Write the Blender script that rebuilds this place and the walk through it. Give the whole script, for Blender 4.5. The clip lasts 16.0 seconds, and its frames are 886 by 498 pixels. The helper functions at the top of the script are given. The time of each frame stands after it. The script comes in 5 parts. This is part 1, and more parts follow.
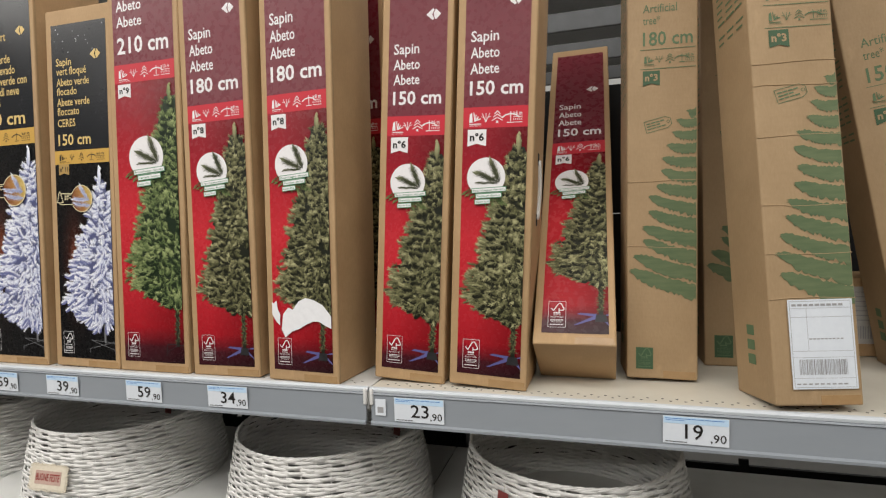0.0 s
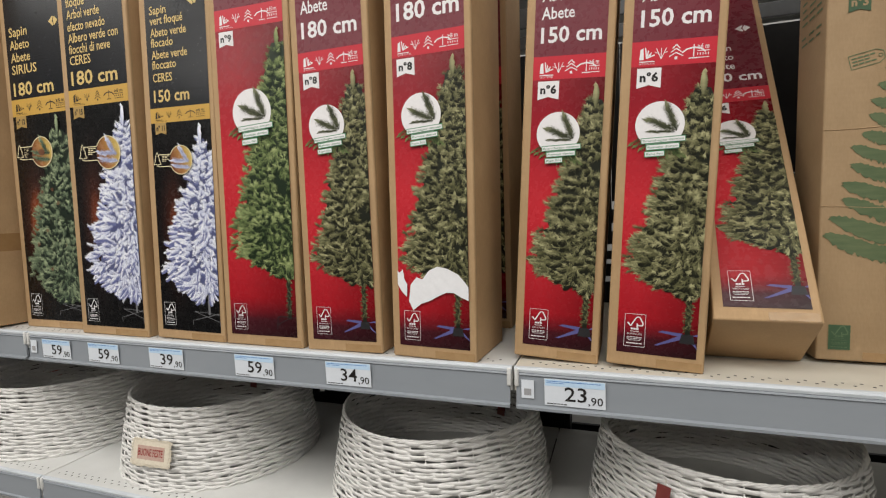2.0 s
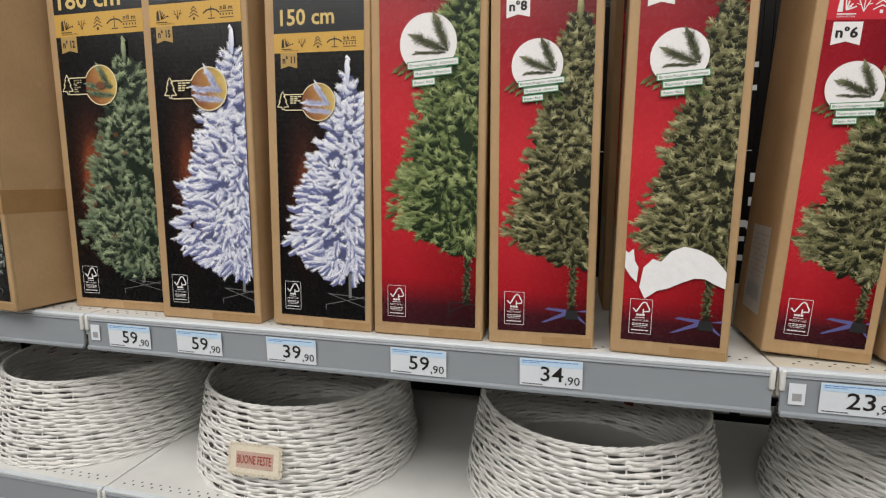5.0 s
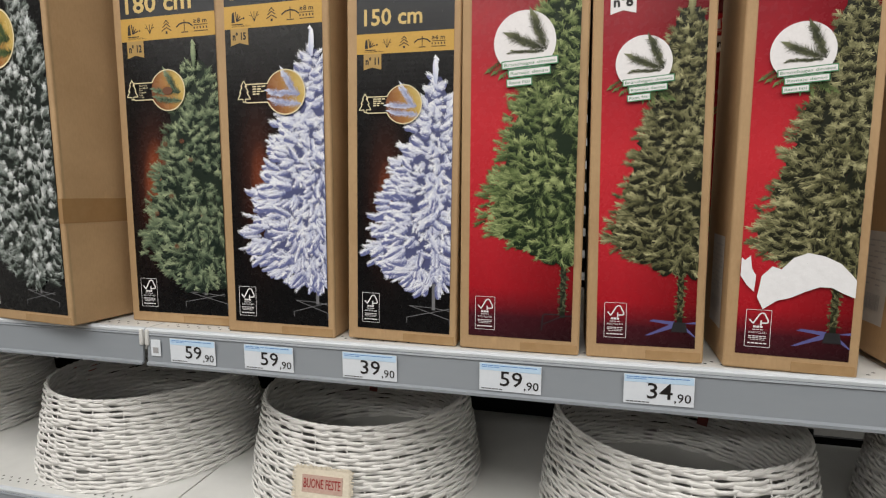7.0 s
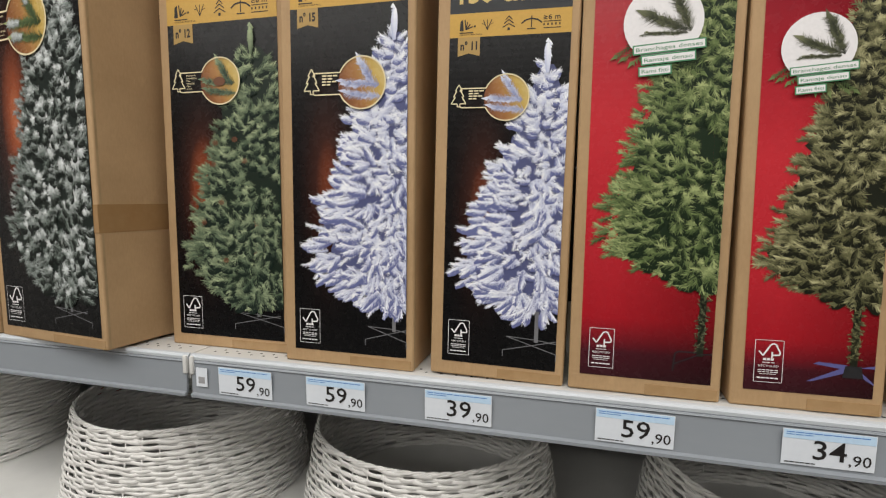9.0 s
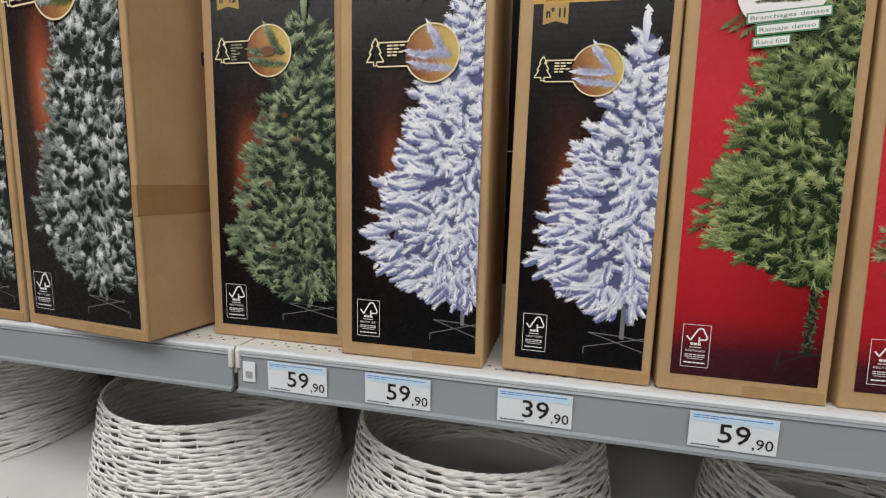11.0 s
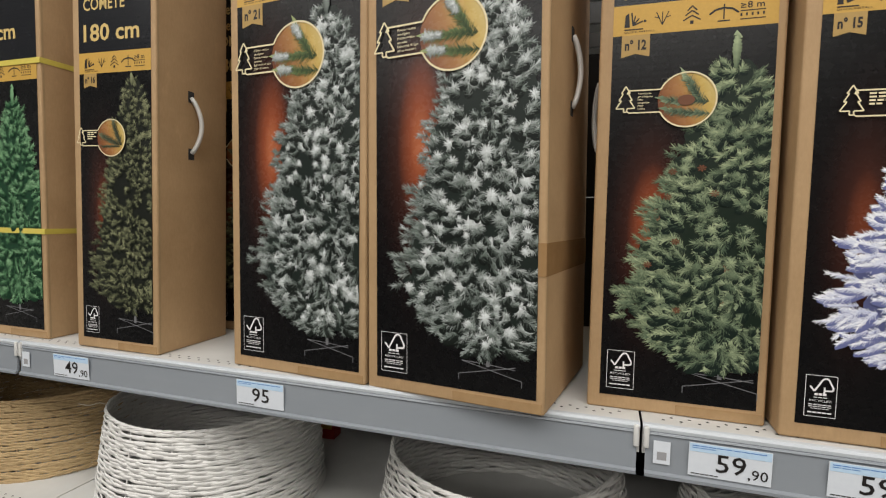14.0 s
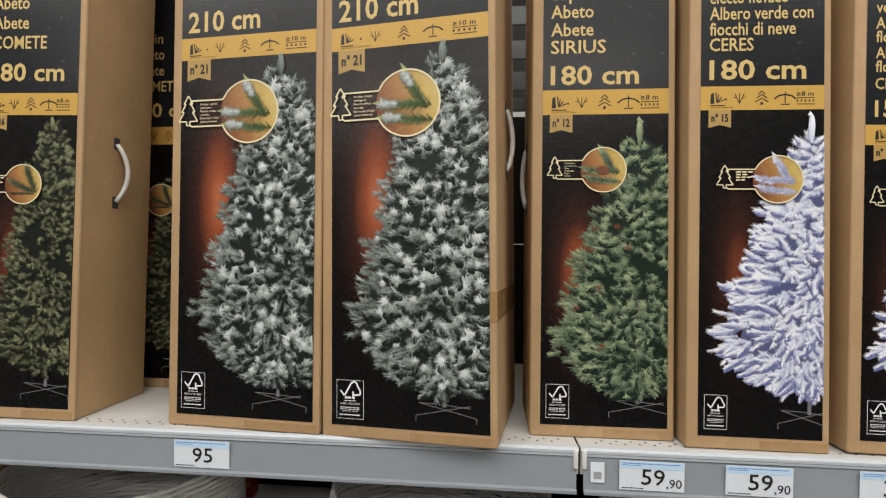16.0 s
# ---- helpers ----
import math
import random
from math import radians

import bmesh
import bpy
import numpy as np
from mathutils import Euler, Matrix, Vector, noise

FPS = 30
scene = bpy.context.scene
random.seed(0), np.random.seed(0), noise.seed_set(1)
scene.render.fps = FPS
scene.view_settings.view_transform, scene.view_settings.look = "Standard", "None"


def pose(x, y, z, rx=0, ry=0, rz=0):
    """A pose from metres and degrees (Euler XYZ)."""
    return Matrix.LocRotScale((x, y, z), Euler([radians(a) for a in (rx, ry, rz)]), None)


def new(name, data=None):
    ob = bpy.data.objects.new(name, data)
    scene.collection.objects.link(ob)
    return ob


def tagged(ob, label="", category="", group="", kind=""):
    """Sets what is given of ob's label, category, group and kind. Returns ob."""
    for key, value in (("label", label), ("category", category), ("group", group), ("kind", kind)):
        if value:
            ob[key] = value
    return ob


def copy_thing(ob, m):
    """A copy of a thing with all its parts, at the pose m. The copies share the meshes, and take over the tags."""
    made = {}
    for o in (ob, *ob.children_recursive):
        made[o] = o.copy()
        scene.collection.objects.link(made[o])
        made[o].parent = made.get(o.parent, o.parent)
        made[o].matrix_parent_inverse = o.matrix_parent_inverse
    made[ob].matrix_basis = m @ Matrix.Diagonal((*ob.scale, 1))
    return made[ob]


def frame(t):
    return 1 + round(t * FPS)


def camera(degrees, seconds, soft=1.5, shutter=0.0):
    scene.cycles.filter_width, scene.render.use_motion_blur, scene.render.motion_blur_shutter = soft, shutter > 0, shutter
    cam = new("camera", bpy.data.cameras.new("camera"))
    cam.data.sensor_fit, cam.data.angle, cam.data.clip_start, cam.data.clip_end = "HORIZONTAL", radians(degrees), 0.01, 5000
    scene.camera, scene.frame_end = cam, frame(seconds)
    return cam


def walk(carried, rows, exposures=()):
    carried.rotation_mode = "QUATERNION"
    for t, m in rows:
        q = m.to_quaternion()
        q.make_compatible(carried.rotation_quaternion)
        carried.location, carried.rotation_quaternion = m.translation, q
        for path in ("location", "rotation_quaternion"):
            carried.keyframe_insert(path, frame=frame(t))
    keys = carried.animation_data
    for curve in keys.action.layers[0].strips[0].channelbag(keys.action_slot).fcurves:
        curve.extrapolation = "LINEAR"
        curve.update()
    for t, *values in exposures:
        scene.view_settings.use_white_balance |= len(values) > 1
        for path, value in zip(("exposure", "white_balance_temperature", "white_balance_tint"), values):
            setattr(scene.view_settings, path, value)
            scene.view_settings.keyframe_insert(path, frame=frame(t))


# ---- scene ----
cam = camera(81.6, 16.0, soft=1.2)
METRES, EYE, TILT, LEAN, TURN = 2.22, 1.45, 0.0, 0.35, 16.0
ROWS = [
    (0.0, 0.0, 0.0, 0.0, -0.03, -1.63, 1.21),
    (0.5, -0.0165, 0.0035, -0.0012, 0.2, -1.64, 1.16),
    (1.0, -0.0462, 0.0118, -0.0051, 0.39, -1.71, 1.08),
    (1.5, -0.0777, 0.0253, -0.0066, 1.77, -2.83, 1.13),
    (2.0, -0.1031, 0.0552, -0.0102, 3.28, -4.34, 1.42),
    (2.5, -0.1382, 0.1026, -0.0005, 3.57, -4.8, 1.44),
    (3.0, -0.1687, 0.1325, -0.0016, 3.71, -5.17, 1.35),
    (3.5, -0.1961, 0.1434, -0.0049, 3.95, -5.95, 0.9),
    (4.0, -0.2551, 0.1508, -0.0059, 1.28, -8.4, 0.24),
    (6.5, -0.36, 0.1329, -0.0199, -3.59, -6.63, -0.59),
    (7.0, -0.3895, 0.1669, -0.0215, -2.12, -6.02, -0.24),
    (7.5, -0.4266, 0.1962, -0.0162, -1.3, -5.84, -0.13),
    (8.0, -0.4464, 0.2124, -0.0158, -0.79, -5.48, -0.45),
    (10.5, -0.4656, 0.257, -0.0184, -1.68, -7.03, -1.31),
    (11.0, -0.5038, 0.2655, -0.0188, -1.45, -7.48, -1.35),
    (11.5, -0.5661, 0.2674, -0.0124, -1.38, -7.74, -1.39),
    (12.0, -0.6203, 0.2588, -0.0128, 0.21, -7.31, -1.17),
    (12.5, -0.6558, 0.2609, -0.0191, 4.77, -6.38, -2.47),
    (13.0, -0.6938, 0.2699, -0.0213, 6.3, -5.78, -2.67),
    (13.5, -0.7363, 0.2816, -0.0136, 4.21, -4.36, -1.64),
    (14.0, -0.7711, 0.3004, -0.0105, 2.04, -3.58, -1.42),
    (14.5, -0.795, 0.3163, -0.0116, 0.85, -3.3, -1.97),
    (15.0, -0.808, 0.3125, -0.0093, -2.51, -1.66, -3.31),
    (15.5, -0.8238, 0.2961, -0.0029, -6.89, 0.16, -2.32),
    (16.0, -0.8257, 0.2721, -0.0014, -10.73, 0.97, -1.0),
]
walk(cam, [(t, pose(0, 0, EYE, TILT, LEAN, TURN) @ pose(METRES * x, METRES * y, METRES * z, 90 + pitch, roll, yaw)) for t, x, y, z, yaw, pitch, roll in ROWS],
     ((0.0, 0.02), (2.5, -0.08), (7.0, -0.08), (12.0, -0.17), (14.0, -0.09), (16.0, -0.02)))

# ---- light ----
world = bpy.data.worlds.new("store_air")
world.use_nodes = True
world.node_tree.nodes["Background"].inputs[0].default_value = (0.9, 0.95, 1.0, 1)
world.node_tree.nodes["Background"].inputs[1].default_value = 0.01
scene.world = world


def strip_light(x, y, z, length, watts, depth=0.6):
    """A row of tube fittings under the ceiling, running along the aisle."""
    lamp = bpy.data.lights.new("strip_light", "AREA")
    lamp.shape, lamp.size, lamp.size_y, lamp.energy = "RECTANGLE", length, depth, watts
    lamp.color = (1.0, 0.97, 0.92)
    ob = new("strip_light", lamp)
    ob.matrix_world = pose(x, y, z)
    return ob


strip_light(-1.2, -1.10, 3.72, 9.0, 276, 1.9)
strip_light(-3.3, -4.3, 3.72, 7.0, 185)
strip_light(-1.2, 2.75, 3.72, 9.0, 95)

# ---- materials ----


def shader(name):
    m = bpy.data.materials.new(name)
    m.use_nodes = True
    nt = m.node_tree
    return m, nt, nt.nodes["Principled BSDF"]


def node(nt, kind, **values):
    n = nt.nodes.new(kind)
    for key, value in values.items():
        n.inputs[key.replace("_", " ")].default_value = value
    return n


def ramp(nt, source, stops):
    n = nt.nodes.new("ShaderNodeValToRGB")
    while len(n.color_ramp.elements) < len(stops):
        n.color_ramp.elements.new(0.5)
    for e, (at, c) in zip(n.color_ramp.elements, stops):
        e.position, e.color = at, (*c, 1)
    nt.links.new(source, n.inputs[0])
    return n.outputs[0]


def mixed(nt, fac, a, b, blend="MIX"):
    n = nt.nodes.new("ShaderNodeMix")
    n.data_type, n.blend_type = "RGBA", blend
    for sock, v in ((n.inputs[0], fac), (n.inputs[6], a), (n.inputs[7], b)):
        if isinstance(v, (float, int)):
            sock.default_value = v
        elif isinstance(v, tuple):
            sock.default_value = (*v, 1)
        else:
            nt.links.new(v, sock)
    return n.outputs[2]


def maths(nt, op, a, b=0.0, clamp=False):
    n = nt.nodes.new("ShaderNodeMath")
    n.operation, n.use_clamp = op, clamp
    for sock, v in zip(n.inputs, (a, b)):
        if isinstance(v, (float, int)):
            sock.default_value = v
        else:
            nt.links.new(v, sock)
    return n.outputs[0]


def grain(nt, scale, detail=4.0, stretch=(1, 1, 1), rough=0.6):
    """Noise in the object's own metres."""
    co = nt.nodes.new("ShaderNodeTexCoord")
    mp = nt.nodes.new("ShaderNodeMapping")
    mp.inputs["Scale"].default_value = stretch
    nt.links.new(co.outputs["Object"], mp.inputs[0])
    n = node(nt, "ShaderNodeTexNoise", Scale=scale, Detail=detail, Roughness=rough)
    nt.links.new(mp.outputs[0], n.inputs["Vector"])
    return n.outputs[0]


def bump(nt, bsdf, height, strength=0.2, distance=0.002):
    n = nt.nodes.new("ShaderNodeBump")
    n.inputs["Strength"].default_value, n.inputs["Distance"].default_value = strength, distance
    nt.links.new(height, n.inputs["Height"])
    nt.links.new(n.outputs[0], bsdf.inputs["Normal"])


def surface(name, dark, light, rough=0.6, metal=0.0, scale=40, stretch=(1, 1, 1), relief=0.15, wear=0.25, coat=0.0, gloss=0.5):
    """A surface whose colour wanders between two tones at a coarse and a fine scale."""
    m, nt, b = shader(name)
    fine = grain(nt, scale, 6, stretch)
    coarse = grain(nt, scale / 14, 3)
    tone = maths(nt, "ADD", maths(nt, "MULTIPLY", fine, 0.6), maths(nt, "MULTIPLY", coarse, 0.4))
    nt.links.new(ramp(nt, tone, ((0.3, dark), (0.7, light))), b.inputs["Base Color"])
    b.inputs["Metallic"].default_value = metal
    nt.links.new(maths(nt, "ADD", rough - wear / 2, maths(nt, "MULTIPLY", coarse, wear), True), b.inputs["Roughness"])
    b.inputs["Coat Weight"].default_value = coat
    b.inputs["Specular IOR Level"].default_value = gloss
    b.inputs["Coat Roughness"].default_value = 0.25
    bump(nt, b, fine, relief)
    return m


def uv_of(nt):
    n = nt.nodes.new("ShaderNodeUVMap")
    s = nt.nodes.new("ShaderNodeSeparateXYZ")
    nt.links.new(n.outputs[0], s.inputs[0])
    return s.outputs[0], s.outputs[1]


def gloss_print(nt, b, rough=0.27):
    """Varnished litho print on corrugated board: faint flutes and a soft sheen."""
    co = nt.nodes.new("ShaderNodeTexCoord")
    w = node(nt, "ShaderNodeTexWave", Scale=34.0, Distortion=1.2, Detail=2.0)
    w.bands_direction = "Z"
    nt.links.new(co.outputs["Object"], w.inputs[0])
    soft = grain(nt, 14, 3)
    high = maths(nt, "ADD", maths(nt, "MULTIPLY", w.outputs["Fac"], 0.35), soft)
    bump(nt, b, high, 0.06, 0.0015)
    nt.links.new(maths(nt, "ADD", rough - 0.08, maths(nt, "MULTIPLY", grain(nt, 60, 4), 0.16)), b.inputs["Roughness"])
    b.inputs["Specular IOR Level"].default_value = 0.32


def ink(name, colour, rough=0.4):
    m, nt, b = shader(name)
    speck = grain(nt, 220, 3)
    nt.links.new(mixed(nt, 0.12, colour, ramp(nt, speck, ((0.3, tuple(c * 0.6 for c in colour)), (0.7, tuple(min(1, c * 1.25) for c in colour))))), b.inputs["Base Color"])
    gloss_print(nt, b, rough)
    return m


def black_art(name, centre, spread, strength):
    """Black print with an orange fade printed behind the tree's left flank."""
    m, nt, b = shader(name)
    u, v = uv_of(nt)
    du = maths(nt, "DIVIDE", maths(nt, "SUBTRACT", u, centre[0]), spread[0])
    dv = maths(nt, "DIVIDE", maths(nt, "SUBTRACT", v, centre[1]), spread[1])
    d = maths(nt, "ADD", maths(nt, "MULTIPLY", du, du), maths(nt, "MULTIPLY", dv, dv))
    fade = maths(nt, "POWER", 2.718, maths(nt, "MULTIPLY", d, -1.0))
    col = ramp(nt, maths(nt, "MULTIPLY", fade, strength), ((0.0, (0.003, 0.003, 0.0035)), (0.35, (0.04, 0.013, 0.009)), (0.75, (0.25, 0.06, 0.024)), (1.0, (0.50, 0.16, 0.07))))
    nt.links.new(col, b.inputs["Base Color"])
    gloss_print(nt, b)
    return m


def red_art(name):
    """Red studio backdrop: full red in the middle, deeper above, a dark floor at the foot."""
    m, nt, b = shader(name)
    u, v = uv_of(nt)
    col = ramp(nt, v, ((0.0, (0.035, 0.008, 0.012)), (0.055, (0.06, 0.008, 0.014)), (0.13, (0.36, 0.010, 0.018)), (0.3, (0.45, 0.020, 0.030)), (0.55, (0.52, 0.027, 0.038)), (0.9, (0.27, 0.009, 0.019))))
    side = ramp(nt, u, ((0.0, (1, 1, 1)), (0.25, (1, 1, 1)), (1.0, (0.45, 0.4, 0.4))))
    nt.links.new(mixed(nt, 1.0, col, side, "MULTIPLY"), b.inputs["Base Color"])
    gloss_print(nt, b)
    return m


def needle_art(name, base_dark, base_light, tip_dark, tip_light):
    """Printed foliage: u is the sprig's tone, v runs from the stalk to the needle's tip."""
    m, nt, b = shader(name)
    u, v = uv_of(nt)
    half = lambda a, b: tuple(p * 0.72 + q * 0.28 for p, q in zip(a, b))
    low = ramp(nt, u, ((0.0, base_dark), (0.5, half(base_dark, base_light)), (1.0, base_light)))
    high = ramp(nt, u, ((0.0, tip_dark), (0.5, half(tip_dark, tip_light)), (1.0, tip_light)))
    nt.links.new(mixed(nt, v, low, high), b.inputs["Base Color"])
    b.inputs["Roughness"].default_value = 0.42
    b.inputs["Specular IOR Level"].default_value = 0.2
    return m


def kraft_board(name, dark, light):
    m, nt, b = shader(name)
    fibre = grain(nt, 260, 5, (1, 1, 0.35))
    blotch = grain(nt, 7, 4)
    scuff = grain(nt, 26, 6, (1, 1, 0.5))
    tone = maths(nt, "ADD", maths(nt, "MULTIPLY", fibre, 0.35), maths(nt, "MULTIPLY", blotch, 0.65))
    col = ramp(nt, tone, ((0.3, dark), (0.7, light)))
    col = mixed(nt, maths(nt, "MULTIPLY", maths(nt, "SUBTRACT", scuff, 0.62, True), 1.6, True), col, tuple(min(1, c * 1.5) for c in light))
    nt.links.new(col, b.inputs["Base Color"])
    b.inputs["Roughness"].default_value = 0.72
    w = nt.nodes.new("ShaderNodeTexWave")
    w.inputs["Scale"].default_value, w.inputs["Distortion"].default_value = 38.0, 0.6
    w.bands_direction = "Z"
    co = nt.nodes.new("ShaderNodeTexCoord")
    nt.links.new(co.outputs["Object"], w.inputs[0])
    bump(nt, b, maths(nt, "ADD", maths(nt, "MULTIPLY", w.outputs["Fac"], 0.05), maths(nt, "ADD", maths(nt, "MULTIPLY", blotch, 2.2), maths(nt, "MULTIPLY", fibre, 0.3))), 0.25, 0.003)
    return m


KRAFT = kraft_board("kraft_board", (0.35, 0.22, 0.108), (0.47, 0.31, 0.162))
KRAFT_PALE = kraft_board("pale_kraft_board", (0.300, 0.200, 0.105), (0.405, 0.280, 0.156))
TAPE = surface("brown_tape", (0.29, 0.165, 0.07), (0.36, 0.22, 0.10), 0.28, scale=30, relief=0.05)
CLEAR_TAPE = surface("dull_tape", (0.31, 0.19, 0.09), (0.40, 0.26, 0.13), 0.2, scale=60, relief=0.2)
INNER = surface("raw_board_edge", (0.3, 0.2, 0.1), (0.4, 0.28, 0.15), 0.8)
GOLD = ink("gold_ink", (0.55, 0.33, 0.07))
GOLD_PALE = ink("pale_gold_ink", (0.62, 0.45, 0.17))
GOLD_DIM = ink("flag_gold_ink", (0.42, 0.27, 0.09))
CREAM = ink("cream_ink", (0.75, 0.66, 0.42))
WHITE = ink("white_ink", (0.78, 0.76, 0.77))
GREY_INK = ink("grey_ink", (0.32, 0.32, 0.33))
DARK = ink("dark_ink", (0.016, 0.014, 0.014))
RED_BAND = ink("red_band_ink", (0.52, 0.018, 0.035))
MAROON = ink("maroon_ink", (0.15, 0.018, 0.030), 0.28)
NIGHT = ink("night_ink", (0.012, 0.013, 0.016), 0.25)
GREEN_INK = ink("green_ink", (0.055, 0.105, 0.055), 0.6)
GREEN_BRUSH = surface("green_brush_ink", (0.060, 0.105, 0.046), (0.140, 0.170, 0.082), 0.65, scale=70, stretch=(0.25, 1, 1.6), relief=0.1)
GREEN_LINE = ink("green_line_ink", (0.11, 0.17, 0.09), 0.65)
MINT = ink("mint_ink", (0.08, 0.26, 0.13))
BLUE_STAND = ink("blue_ink", (0.10, 0.10, 0.27))
STEEL_INK = ink("steel_ink", (0.16, 0.16, 0.17))
STAND_DARK = ink("black_stand_ink", (0.02, 0.02, 0.022))
BROWN_INK = ink("cone_ink", (0.15, 0.06, 0.03))
TORN = surface("torn_white_board", (0.70, 0.70, 0.72), (0.8, 0.8, 0.82), 0.85, scale=90, relief=0.3)

ENAMEL = surface("white_shelf_enamel", (0.58, 0.58, 0.565), (0.66, 0.66, 0.645), 0.38, scale=18, relief=0.04, wear=0.2)
CREAM_ENAMEL = surface("cream_shelf_enamel", (0.56, 0.53, 0.455), (0.64, 0.605, 0.53), 0.4, scale=18, relief=0.04, wear=0.2)
RAIL = surface("grey_rail_plastic", (0.225, 0.248, 0.276), (0.275, 0.298, 0.326), 0.24, scale=9, relief=0.05, stretch=(0.2, 1, 1), wear=0.12)
RAIL_LIP = surface("pale_rail_lip", (0.50, 0.54, 0.58), (0.60, 0.63, 0.67), 0.3, scale=12, relief=0.03)
BLACK_STEEL = surface("black_steel", (0.006, 0.006, 0.0065), (0.013, 0.013, 0.014), 0.6, 0.0, scale=30, relief=0.05, gloss=0.2)
GREY_STEEL = surface("grey_steel", (0.045, 0.048, 0.052), (0.075, 0.08, 0.085), 0.4, 0.2, scale=30, relief=0.05)
RED_CARD = surface("red_card", (0.32, 0.02, 0.02), (0.42, 0.035, 0.03), 0.45, scale=40, relief=0.05)
HOLE = surface("dark_hole", (0.02, 0.02, 0.02), (0.03, 0.03, 0.03), 0.8)
PAPER = surface("white_label_paper", (0.64, 0.68, 0.74), (0.70, 0.74, 0.79), 0.45, scale=120, relief=0.04)
SKY_STRIP = ink("light_blue_ink", (0.50, 0.67, 0.85), 0.5)
BLUE_TYPE = ink("blue_type_ink", (0.08, 0.22, 0.55), 0.5)
WICKER = surface("white_painted_wicker", (0.63, 0.62, 0.60), (0.78, 0.77, 0.75), 0.6, scale=55, relief=0.35, stretch=(1, 1, 3))
PAPER_GREY = surface("grey_label_paper", (0.42, 0.41, 0.39), (0.50, 0.49, 0.47), 0.6, scale=90, relief=0.05)
JUTE = surface("tan_seagrass", (0.34, 0.230, 0.110), (0.56, 0.410, 0.220), 0.8, scale=90, relief=0.5, stretch=(1, 1, 2))
BURLAP = surface("cream_burlap", (0.60, 0.53, 0.42), (0.74, 0.68, 0.56), 0.9, scale=160, relief=0.6)
LABEL_RED = ink("label_red_ink", (0.30, 0.03, 0.03), 0.8)
HANDLE = surface("white_handle_plastic", (0.62, 0.61, 0.58), (0.72, 0.71, 0.69), 0.3, scale=40, relief=0.05)
STRAP = surface("yellow_strap", (0.55, 0.45, 0.07), (0.68, 0.57, 0.12), 0.35, scale=60, relief=0.2, stretch=(1, 1, 6))
TWINE = surface("cream_twine", (0.5, 0.45, 0.36), (0.65, 0.6, 0.5), 0.8, scale=200)
TILE = surface("floor_tile_glaze", (0.20, 0.19, 0.18), (0.27, 0.26, 0.24), 0.25, scale=9, relief=0.03)
DARK_RUN = surface("dark_unseen_run", (0.08, 0.075, 0.07), (0.2, 0.18, 0.17), 0.7, scale=14, relief=0.2)
PLASTER = surface("store_wall_paint", (0.42, 0.42, 0.41), (0.5, 0.5, 0.49), 0.7, scale=12, relief=0.05)
CEIL = surface("ceiling_panel", (0.7, 0.7, 0.69), (0.78, 0.78, 0.77), 0.8, scale=30, relief=0.2)

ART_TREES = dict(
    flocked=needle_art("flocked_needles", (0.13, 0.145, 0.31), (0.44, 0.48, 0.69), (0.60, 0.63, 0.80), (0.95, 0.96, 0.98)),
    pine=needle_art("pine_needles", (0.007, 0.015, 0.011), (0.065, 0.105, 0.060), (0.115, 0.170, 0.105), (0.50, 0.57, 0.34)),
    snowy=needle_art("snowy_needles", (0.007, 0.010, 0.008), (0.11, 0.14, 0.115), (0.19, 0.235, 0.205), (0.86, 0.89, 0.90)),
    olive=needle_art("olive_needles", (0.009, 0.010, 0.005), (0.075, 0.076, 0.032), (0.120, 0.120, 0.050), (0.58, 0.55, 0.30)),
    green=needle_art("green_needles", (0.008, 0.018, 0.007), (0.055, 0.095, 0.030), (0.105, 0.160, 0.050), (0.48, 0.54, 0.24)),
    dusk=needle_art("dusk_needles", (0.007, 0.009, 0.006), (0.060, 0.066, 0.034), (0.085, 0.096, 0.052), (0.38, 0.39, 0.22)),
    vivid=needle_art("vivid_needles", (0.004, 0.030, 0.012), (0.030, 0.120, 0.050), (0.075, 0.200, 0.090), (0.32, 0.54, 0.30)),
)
ART_FILL = {k: ink(k + "_shade_ink", c) for k, c in dict(flocked=(0.08, 0.09, 0.20), pine=(0.007, 0.016, 0.009), snowy=(0.008, 0.014, 0.011), olive=(0.009, 0.011, 0.005), green=(0.007, 0.019, 0.006), dusk=(0.007, 0.009, 0.006), vivid=(0.008, 0.045, 0.02)).items()}

# ---- building helpers ----


def mesh_of(name, verts, faces, uvs=None):
    me = bpy.data.meshes.new(name)
    me.from_pydata(verts, [], faces)
    if uvs is not None:
        layer = me.uv_layers.new(name="UVMap")
        flat = np.array([uvs[i] for f in faces for i in f], dtype=np.float32).ravel()
        layer.data.foreach_set("uv", flat)
    me.update()
    return me


def part(name, data, material, parent=None, label=""):
    """Links a mesh or bmesh as one object under its thing."""
    if isinstance(data, bmesh.types.BMesh):
        me = bpy.data.meshes.new(name)
        data.to_mesh(me)
        data.free()
        data = me
    ob = new(name, data)
    if material is not None and not data.materials:
        data.materials.append(material)
    ob.parent = parent
    if label:
        ob["label"] = label
    return ob


def smooth(ob):
    ob.data.polygons.foreach_set("use_smooth", [True] * len(ob.data.polygons))
    return ob


